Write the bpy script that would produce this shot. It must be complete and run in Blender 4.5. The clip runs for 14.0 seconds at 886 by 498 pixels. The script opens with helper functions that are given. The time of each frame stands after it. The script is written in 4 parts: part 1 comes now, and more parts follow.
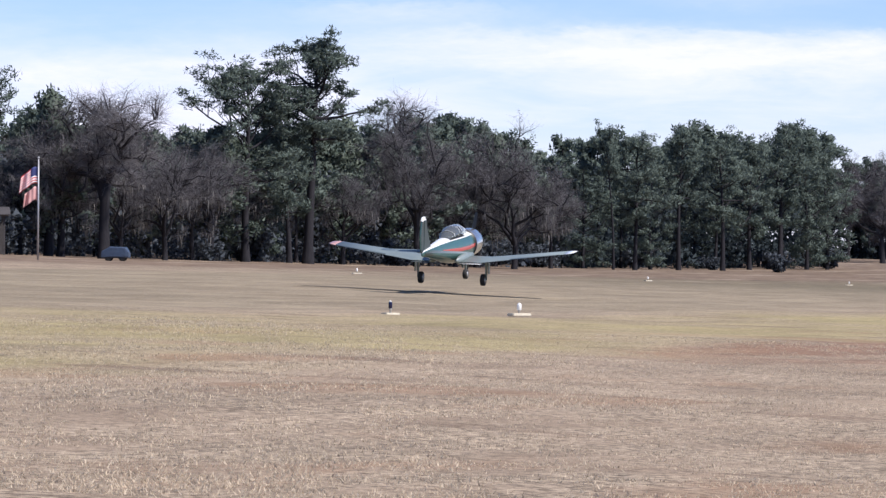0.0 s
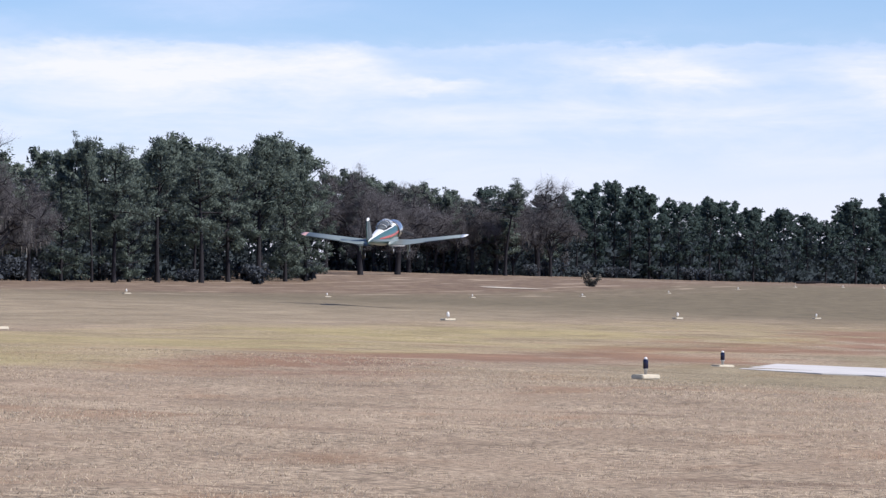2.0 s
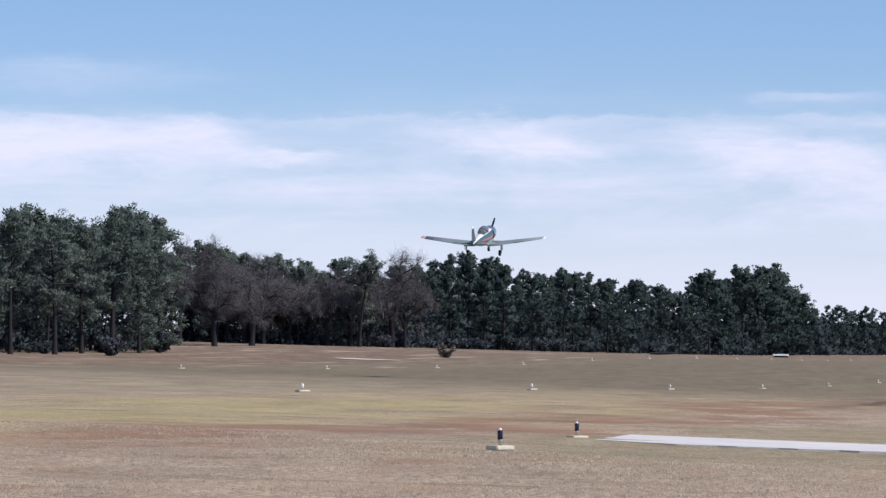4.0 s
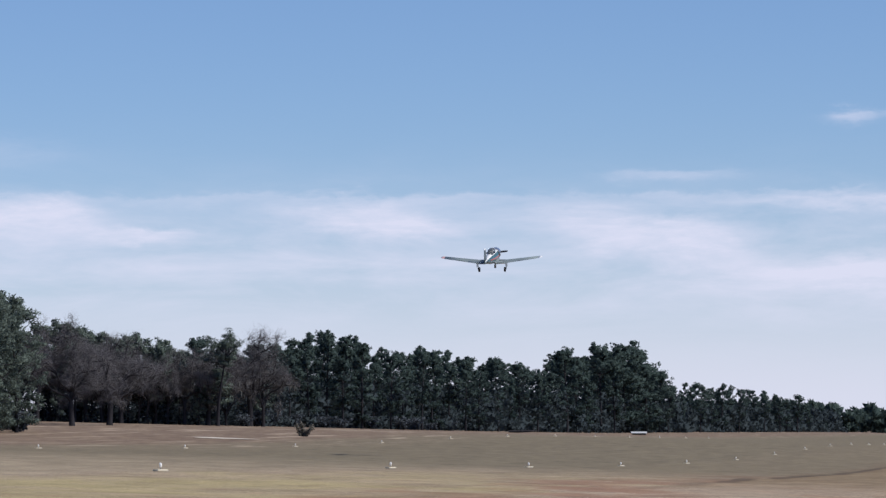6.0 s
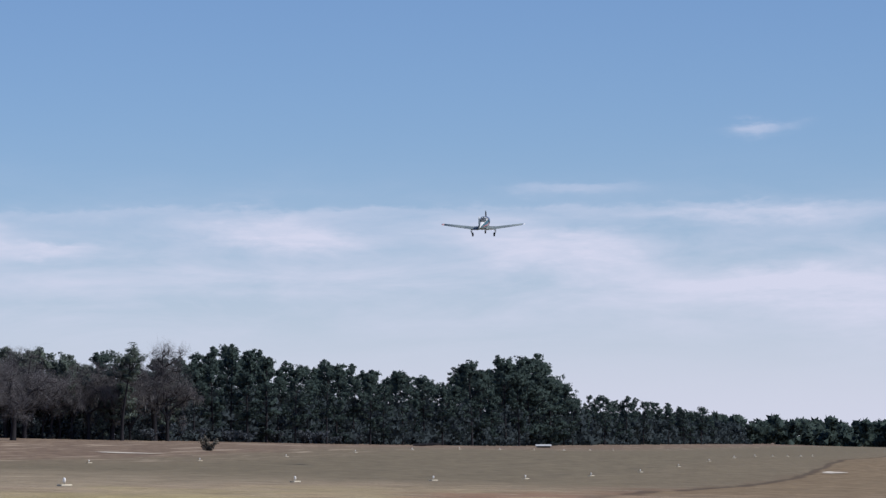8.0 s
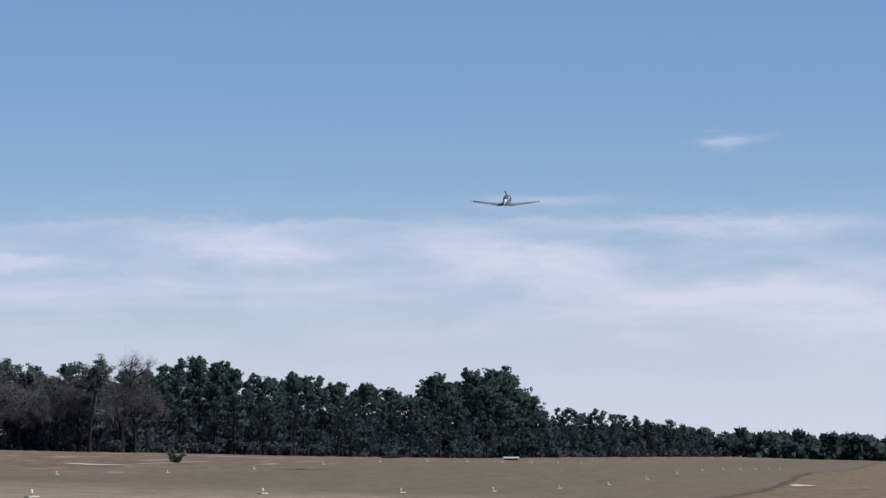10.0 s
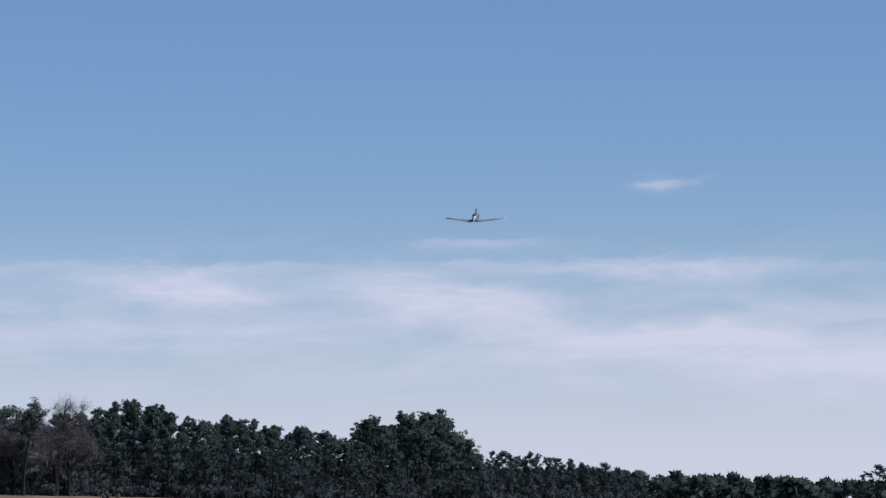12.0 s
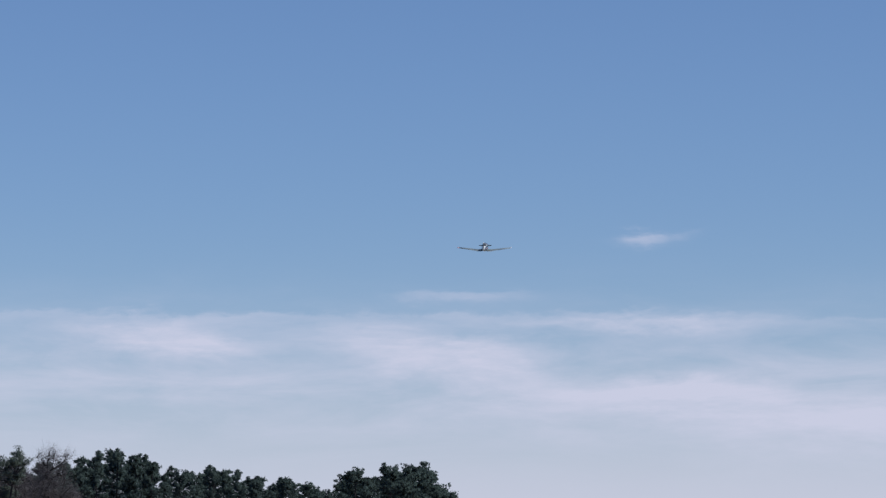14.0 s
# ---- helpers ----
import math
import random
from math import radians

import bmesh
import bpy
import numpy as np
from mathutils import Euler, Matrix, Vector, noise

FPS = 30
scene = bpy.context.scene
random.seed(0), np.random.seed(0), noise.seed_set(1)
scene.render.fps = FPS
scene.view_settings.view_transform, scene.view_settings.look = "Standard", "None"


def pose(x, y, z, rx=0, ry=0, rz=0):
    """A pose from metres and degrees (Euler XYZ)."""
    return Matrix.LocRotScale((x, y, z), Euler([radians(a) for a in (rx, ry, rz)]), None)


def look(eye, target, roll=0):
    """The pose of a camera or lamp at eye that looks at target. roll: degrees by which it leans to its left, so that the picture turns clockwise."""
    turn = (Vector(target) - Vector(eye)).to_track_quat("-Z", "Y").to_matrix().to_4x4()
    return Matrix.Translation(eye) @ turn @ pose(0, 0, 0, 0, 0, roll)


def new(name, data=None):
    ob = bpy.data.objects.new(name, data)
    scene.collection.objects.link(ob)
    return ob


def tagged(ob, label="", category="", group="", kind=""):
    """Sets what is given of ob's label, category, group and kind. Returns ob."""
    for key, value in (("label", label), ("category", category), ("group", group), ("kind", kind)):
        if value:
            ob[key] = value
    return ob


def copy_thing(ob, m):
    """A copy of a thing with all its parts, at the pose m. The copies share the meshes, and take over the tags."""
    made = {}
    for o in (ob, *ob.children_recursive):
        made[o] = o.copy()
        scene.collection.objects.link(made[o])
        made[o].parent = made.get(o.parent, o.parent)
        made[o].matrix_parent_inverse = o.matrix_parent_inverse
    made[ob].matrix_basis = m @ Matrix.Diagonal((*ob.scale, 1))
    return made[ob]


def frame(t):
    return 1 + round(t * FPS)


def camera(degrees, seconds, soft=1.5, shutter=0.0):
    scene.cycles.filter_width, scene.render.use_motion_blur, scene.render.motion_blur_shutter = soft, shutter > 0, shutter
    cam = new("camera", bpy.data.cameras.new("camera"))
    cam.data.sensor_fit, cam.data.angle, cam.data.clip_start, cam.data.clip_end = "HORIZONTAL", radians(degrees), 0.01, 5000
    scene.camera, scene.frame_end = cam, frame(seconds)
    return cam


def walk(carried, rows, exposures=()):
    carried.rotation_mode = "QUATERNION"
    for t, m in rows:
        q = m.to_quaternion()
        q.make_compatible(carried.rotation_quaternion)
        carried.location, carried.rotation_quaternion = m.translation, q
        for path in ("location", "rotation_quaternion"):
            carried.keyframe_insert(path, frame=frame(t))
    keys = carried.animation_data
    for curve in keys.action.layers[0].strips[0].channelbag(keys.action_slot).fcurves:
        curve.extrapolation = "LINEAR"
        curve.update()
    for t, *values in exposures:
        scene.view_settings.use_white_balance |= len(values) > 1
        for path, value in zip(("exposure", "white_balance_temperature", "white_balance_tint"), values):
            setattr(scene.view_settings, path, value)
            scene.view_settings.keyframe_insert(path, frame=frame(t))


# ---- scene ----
EYE = 1.7


def aim(az, tilt, lean):
    """The hand-held camera's pose: degrees to the right of the runway's line, tilt up, lean."""
    return pose(0, 0, EYE, 90 + tilt, 0, -az) @ pose(0, 0, 0, 0, 0, -lean)


cam = camera(13.15, 14.0, soft=1.4)
walk(cam, [
    (0, aim(-21.460, 0.294, -0.42)), (0.5, aim(-18.481, 0.173, -0.44)), (1, aim(-16.147, 0.134, -0.33)),
    (1.5, aim(-14.610, 0.241, -0.21)), (2, aim(-13.700, 0.516, -0.17)), (2.5, aim(-13.138, 0.828, -0.17)),
    (3, aim(-12.643, 1.049, -0.16)), (3.5, aim(-12.108, 1.292, -0.14)), (6, aim(-9.418, 2.750, 0.12)),
    (6.5, aim(-9.063, 2.927, 0.13)), (7, aim(-8.693, 3.018, 0.18)), (7.5, aim(-8.311, 3.022, 0.27)),
    (8, aim(-7.984, 2.944, 0.37)), (10.5, aim(-7.375, 3.257, 0.20)), (11, aim(-7.158, 3.440, 0.16)),
    (11.5, aim(-6.847, 3.639, 0.22)), (12, aim(-6.532, 3.760, 0.32)), (12.5, aim(-6.287, 3.822, 0.26)),
    (13, aim(-6.164, 3.939, 0.18)), (13.5, aim(-6.216, 4.186, -0.08)), (14, aim(-6.315, 4.542, -0.25)),
], exposures=[(0, 0.35, 6200, 16), (3.5, 0.13, 6200, 15), (6, -0.11, 6200, 13), (8, -0.23, 6150, 13), (10.5, -0.24, 6120, 13), (14, -0.38, 6100, 13)])

# ---- sky and sun ----
SUN_AZ, SUN_EL = 98.0, 51.0


def node_maths(nt):
    """Short hands for maths nodes in one tree."""
    def m(op, a, b=None, c=None):
        n = nt.nodes.new("ShaderNodeMath")
        n.operation = op
        for i, v in enumerate((a, b, c)):
            if v is None:
                continue
            if isinstance(v, (int, float)):
                n.inputs[i].default_value = v
            else:
                nt.links.new(v, n.inputs[i])
        return n.outputs[0]
    return m


def build_sky():
    w = bpy.data.worlds.new("sky")
    scene.world = w
    w.use_nodes = True
    nt = w.node_tree
    nt.nodes.clear()
    m = node_maths(nt)
    sky = nt.nodes.new("ShaderNodeTexSky")
    sky.sky_type = "NISHITA"
    sky.sun_disc = False
    sky.sun_elevation, sky.sun_rotation = radians(SUN_EL), radians(SUN_AZ)
    sky.air_density, sky.dust_density, sky.ozone_density = 0.8, 0.2, 2.0
    co = nt.nodes.new("ShaderNodeTexCoord")
    sep = nt.nodes.new("ShaderNodeSeparateXYZ")
    nt.links.new(co.outputs["Generated"], sep.inputs[0])
    x, y, z = sep.outputs
    az = m("MULTIPLY", m("ARCTAN2", x, y), 180 / math.pi)
    el = m("MULTIPLY", m("ARCSINE", z), 180 / math.pi)

    def streaks(sx, sy, detail, rough, seed):
        c = nt.nodes.new("ShaderNodeCombineXYZ")
        nt.links.new(m("MULTIPLY", az, sx), c.inputs[0])
        nt.links.new(m("MULTIPLY", el, sy), c.inputs[1])
        c.inputs[2].default_value = seed
        n = nt.nodes.new("ShaderNodeTexNoise")
        n.inputs["Scale"].default_value, n.inputs["Detail"].default_value, n.inputs["Roughness"].default_value = 1.0, detail, rough
        n.inputs["Distortion"].default_value = 0.4
        nt.links.new(c.outputs[0], n.inputs["Vector"])
        return n.outputs["Fac"]
    warp_a = m("MULTIPLY", m("SUBTRACT", streaks(0.5, 1.1, 4, 0.6, 3.1), 0.5), 2.2)
    warp_e = m("ADD", m("MULTIPLY", m("SUBTRACT", streaks(0.5, 1.6, 4, 0.6, 8.7), 0.5), 0.55), m("MULTIPLY", m("SUBTRACT", streaks(2.2, 6.0, 4, 0.65, 17.2), 0.5), 0.22))
    a2, e2 = m("ADD", az, warp_a), m("ADD", el, m("ADD", warp_e, m("MULTIPLY", warp_a, 0.04)))
    # thin cirrus sheets: degrees from the runway's line, height, half width, half height, thickness
    sheets = [(-10.9, 3.3, 1.35, 0.27, 0.95), (-9.9, 3.08, 1.0, 0.2, 0.6), (-15.1, 3.3, 0.7, 0.28, 0.6), (-13.8, 2.97, 0.8, 0.13, 0.7), (-6.2, 2.98, 1.3, 0.38, 0.9),
              (-7.3, 3.33, 1.1, 0.2, 0.6), (-8.0, 3.52, 9.0, 0.1, 0.35), (-3.0, 2.4, 1.7, 0.42, 0.85), (0.4, 2.1, 2.2, 0.5, 0.8), (-3.4, 3.42, 1.6, 0.12, 0.5),
              (-6.2, 3.9, 0.65, 0.12, 0.45), (-3.2, 4.75, 0.42, 0.12, 0.6), (-17.0, 3.2, 2.1, 0.5, 0.75), (-17.2, 4.2, 1.5, 0.3, 0.3), (-25.5, 2.75, 3.0, 0.75, 0.7),
              (-20.5, 3.35, 2.6, 0.4, 0.7), (-22.2, 3.85, 1.5, 0.22, 0.55), (7.0, 2.9, 5.0, 0.5, 0.6), (-40.0, 3.4, 9.0, 1.2, 0.7)]
    total = None
    for a, e, wa, we, k in sheets:
        da, de = m("DIVIDE", m("SUBTRACT", a2, a), wa), m("DIVIDE", m("SUBTRACT", e2, e), we)
        de = m("MULTIPLY", de, m("ADD", 1.0, m("MULTIPLY", m("GREATER_THAN", de, 0.0), 0.8)))
        r2 = m("ADD", m("MULTIPLY", da, da), m("MULTIPLY", de, de))
        g = m("MULTIPLY", m("EXPONENT", m("MULTIPLY", m("POWER", r2, 1.15), -0.8)), k)
        total = g if total is None else m("ADD", total, g)
    grain = m("MAXIMUM", 0.2, m("ADD", 0.1, m("MULTIPLY", m("ADD", m("MULTIPLY", streaks(0.55, 3.2, 5, 0.62, 1.3), 0.65), m("MULTIPLY", streaks(2.6, 11.0, 4, 0.65, 5.9), 0.35)), 1.65)))
    veil = m("DIVIDE", m("SUBTRACT", e2, 2.5), 0.95)
    veil = m("MULTIPLY", m("EXPONENT", m("MULTIPLY", m("MULTIPLY", veil, veil), -1.0)), m("MAXIMUM", 0.08, m("SUBTRACT", m("MULTIPLY", streaks(0.35, 1.7, 5, 0.62, 23.0), 1.5), 0.46)))
    cover = m("ADD", m("MULTIPLY", m("MINIMUM", total, 0.9), m("MULTIPLY", grain, 0.74)), veil)
    low = m("DIVIDE", el, 2.15)
    haze = m("MULTIPLY", m("EXPONENT", m("MULTIPLY", m("MULTIPLY", low, low), -1.0)), 0.82)
    cover = m("MINIMUM", m("ADD", m("MULTIPLY", cover, m("SUBTRACT", 1.0, m("MULTIPLY", haze, 0.75))), haze), 0.9)
    mix = nt.nodes.new("ShaderNodeMix")
    mix.data_type = "RGBA"
    nt.links.new(cover, mix.inputs["Factor"])
    tone = nt.nodes.new("ShaderNodeMix")
    tone.data_type, tone.blend_type = "RGBA", "MULTIPLY"
    tone.inputs["Factor"].default_value = 1.0
    tone.inputs["B"].default_value = (0.86, 0.985, 1.19, 1)
    nt.links.new(sky.outputs[0], tone.inputs["A"])
    nt.links.new(tone.outputs["Result"], mix.inputs["A"])
    mix.inputs["B"].default_value = (8.9, 8.9, 10.2, 1)
    bg = nt.nodes.new("ShaderNodeBackground")
    bg.inputs["Strength"].default_value = 0.092
    nt.links.new(mix.outputs["Result"], bg.inputs["Color"])
    out = nt.nodes.new("ShaderNodeOutputWorld")
    nt.links.new(bg.outputs[0], out.inputs[0])


build_sky()
sun = new("sun", bpy.data.lights.new("sun", "SUN"))
sun.data.energy, sun.data.angle, sun.data.color = 4.9, radians(0.6), (1.0, 0.95, 0.86)
sun_from = Vector((math.sin(radians(SUN_AZ)) * math.cos(radians(SUN_EL)), math.cos(radians(SUN_AZ)) * math.cos(radians(SUN_EL)), math.sin(radians(SUN_EL))))
sun.matrix_basis = look(sun_from * 100, (0, 0, 0))


# ---- materials ----
def material(name, low, high, rough=0.8, metal=0.0, scale=6.0, detail=6, bump=0.0, by="Object", island=0.0, coat=0.0, translucent=0.0, stretch=(1, 1, 1), spec=0.5):
    """A surface whose colour wanders between two tones at two scales, with relief and uneven gloss."""
    mat = bpy.data.materials.new(name)
    mat.use_nodes = True
    nt = mat.node_tree
    b = nt.nodes["Principled BSDF"]
    m = node_maths(nt)
    co = nt.nodes.new("ShaderNodeTexCoord")
    mp = nt.nodes.new("ShaderNodeMapping")
    mp.inputs["Scale"].default_value = stretch
    nt.links.new(co.outputs[by], mp.inputs[0])

    def tex(s, d, r=0.6):
        n = nt.nodes.new("ShaderNodeTexNoise")
        n.inputs["Scale"].default_value, n.inputs["Detail"].default_value, n.inputs["Roughness"].default_value = s, d, r
        nt.links.new(mp.outputs[0], n.inputs["Vector"])
        return n.outputs["Fac"]
    big, fine = tex(scale * 0.12, 3), tex(scale, detail)
    f = m("ADD", m("MULTIPLY", big, 0.9), m("MULTIPLY", fine, 0.9))
    f = m("SUBTRACT", f, 0.4)
    if island:
        geo = nt.nodes.new("ShaderNodeNewGeometry")
        info = nt.nodes.new("ShaderNodeObjectInfo")
        r = m("ADD", m("MULTIPLY", geo.outputs["Random Per Island"], 0.7), m("MULTIPLY", info.outputs["Random"], 0.5))
        f = m("ADD", m("MULTIPLY", f, 1 - island), m("MULTIPLY", r, island))
    mix = nt.nodes.new("ShaderNodeMix")
    mix.data_type = "RGBA"
    nt.links.new(f, mix.inputs["Factor"])
    mix.inputs["A"].default_value, mix.inputs["B"].default_value = (*low, 1), (*high, 1)
    nt.links.new(mix.outputs["Result"], b.inputs["Base Color"])
    nt.links.new(m("ADD", rough - 0.1, m("MULTIPLY", fine, 0.2)), b.inputs["Roughness"])
    b.inputs["Metallic"].default_value = metal
    b.inputs["Specular IOR Level"].default_value = spec
    b.inputs["Coat Weight"].default_value = coat
    b.inputs["Coat Roughness"].default_value = 0.08
    if bump:
        bp = nt.nodes.new("ShaderNodeBump")
        bp.inputs["Strength"].default_value, bp.inputs["Distance"].default_value = bump, 0.5 / scale
        nt.links.new(fine, bp.inputs["Height"])
        nt.links.new(bp.outputs[0], b.inputs["Normal"])
    if translucent:
        tr = nt.nodes.new("ShaderNodeBsdfTranslucent")
        nt.links.new(mix.outputs["Result"], tr.inputs[0])
        ms = nt.nodes.new("ShaderNodeMixShader")
        ms.inputs[0].default_value = translucent
        nt.links.new(b.outputs[0], ms.inputs[1])
        nt.links.new(tr.outputs[0], ms.inputs[2])
        nt.links.new(ms.outputs[0], nt.nodes["Material Output"].inputs[0])
    return mat


# needle, leaf, twig and bark tones lean blue, with some air haze painted in
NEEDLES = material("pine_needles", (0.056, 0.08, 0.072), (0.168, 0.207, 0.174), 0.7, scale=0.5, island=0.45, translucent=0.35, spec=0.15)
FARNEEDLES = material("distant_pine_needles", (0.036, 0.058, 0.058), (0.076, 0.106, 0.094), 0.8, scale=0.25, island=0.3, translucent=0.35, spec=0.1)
BROADLEAF = material("evergreen_leaves", (0.045, 0.066, 0.055), (0.13, 0.16, 0.122), 0.6, scale=0.6, island=0.5, translucent=0.2, spec=0.25)
# lifted and blued: haze over the dark zone under the trees is in this colour
UNDER = material("hazed_understory_leaves", (0.052, 0.064, 0.08), (0.106, 0.12, 0.138), 0.8, scale=0.12, island=0.35, translucent=0.3, spec=0.1)
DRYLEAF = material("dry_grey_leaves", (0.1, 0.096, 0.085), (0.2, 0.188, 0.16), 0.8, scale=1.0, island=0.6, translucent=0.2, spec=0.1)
# darker understory tone, the shade low in the far wood put into it
FARUNDER_SHADE = material("distant_shaded_understory", (0.026, 0.038, 0.046), (0.056, 0.07, 0.076), 0.85, scale=0.12, island=0.3, translucent=0.3, spec=0.05)
TWIG = material("bare_twigs", (0.08, 0.077, 0.082), (0.172, 0.162, 0.165), 0.9, scale=2.0, island=0.5, spec=0.1)
MOSS = material("hanging_moss", (0.13, 0.126, 0.122), (0.28, 0.268, 0.25), 0.95, scale=2.0, island=0.5, translucent=0.3, spec=0.05)
BARK = material("bark", (0.014, 0.014, 0.017), (0.046, 0.043, 0.047), 0.95, scale=5.0, bump=0.6, stretch=(1, 1, 0.25), spec=0.1)
STRAW = material("dry_grass_blades", (0.16, 0.115, 0.075), (0.8, 0.66, 0.48), 0.85, scale=0.8, island=0.85, translucent=0.45)
CONCRETE = material("concrete", (0.4, 0.385, 0.365), (0.62, 0.6, 0.575), 0.85, scale=3.0, bump=0.15)
WHITE = material("white_paint", (0.7, 0.69, 0.66), (0.86, 0.85, 0.82), 0.55, scale=20.0)
CREAM = material("weathered_block", (0.54, 0.48, 0.36), (0.74, 0.68, 0.55), 0.85, scale=9.0, bump=0.3)
DARKGLASS = material("blue_lens", (0.006, 0.006, 0.02), (0.02, 0.02, 0.06), 0.2, scale=20.0)
GREYMETAL = material("galvanised_metal", (0.3, 0.3, 0.31), (0.5, 0.5, 0.5), 0.5, 0.6, scale=20.0)
RUBBER = material("tyre_rubber", (0.012, 0.012, 0.013), (0.03, 0.03, 0.03), 0.8, scale=20.0)


def mesh_of(name, verts, faces, mat=None, smooth=False):
    me = bpy.data.meshes.new(name)
    me.from_pydata([tuple(v) for v in verts], [], [tuple(f) for f in faces])
    if mat:
        me.materials.append(mat)
    if smooth:
        me.polygons.foreach_set("use_smooth", [True] * len(me.polygons))
    me.update()
    return me


def tri_mesh(name, tris, mat):
    """A mesh of loose triangles from an (n, 3, 3) array; a fourth row is the way the leaf faces, as part of its clump."""
    tris = np.asarray(tris, dtype=np.float32)
    facing = None
    if tris.shape[1] == 4:
        facing, tris = tris[:, 3], tris[:, :3].copy()
        g = np.cross(tris[:, 1] - tris[:, 0], tris[:, 2] - tris[:, 0])
        back = (g * facing).sum(1) < 0
        tris[back] = tris[back][:, ::-1]
    n = len(tris)
    me = bpy.data.meshes.new(name)
    me.vertices.add(n * 3)
    me.vertices.foreach_set("co", tris.reshape(-1))
    me.loops.add(n * 3)
    me.loops.foreach_set("vertex_index", np.arange(n * 3, dtype=np.int32))
    me.polygons.add(n)
    me.polygons.foreach_set("loop_start", np.arange(0, n * 3, 3, dtype=np.int32))
    me.polygons.foreach_set("loop_total", np.full(n, 3, dtype=np.int32))
    me.materials.append(mat)
    me.update(calc_edges=True)
    me.validate()
    if facing is not None:
        me.polygons.foreach_set("use_smooth", np.ones(n, dtype=bool))
        me.normals_split_custom_set_from_vertices(np.repeat(facing, 3, 0))
    return me


def part(name, me, parent, label=""):
    """Links a mesh as one part under a thing or a part."""
    ob = new(name, me)
    ob.parent = parent
    return tagged(ob, label)


# ---- ground ----
def smooth_line(xs, zs, step, size):
    """Heights at even steps through rounded bends."""
    grid = np.arange(xs[0], xs[-1] + step, step)
    v = np.interp(grid, xs, zs)
    ker = np.hanning(size + 2)[1:-1]
    ker /= ker.sum()
    pad = np.concatenate([np.full(size, v[0]), v, np.full(size, v[-1])])
    return grid, np.convolve(pad, ker, "same")[size:-size]


# the strip's long section and cross section, metres
ALONG = smooth_line([-3000, 0, 60, 115, 176, 237, 298, 359, 420, 481, 542, 603, 664, 725, 900, 1190, 2130, 3000, 4990],
                    [1.34, 1.34, 0.98, 0.23, -0.03, -0.48, -0.99, -1.45, -1.67, -1.75, -1.41, -0.88, -0.57, -0.58, -1.2, -1.8, -1.3, -2.0, -2.5], 10, 9)
CROSS = smooth_line([-4990, -300, -150, -133, -98.5, -60, -42.7, 0, 20, 60, 3000],
                    [10.0, 8.0, 3.6, 3.05, 1.75, 0.78, 0.0, -1.34, -1.6, -1.9, -2.5], 2, 13)


def ground_z(x, y):
    return np.interp(y, *ALONG) + np.interp(x, *CROSS)


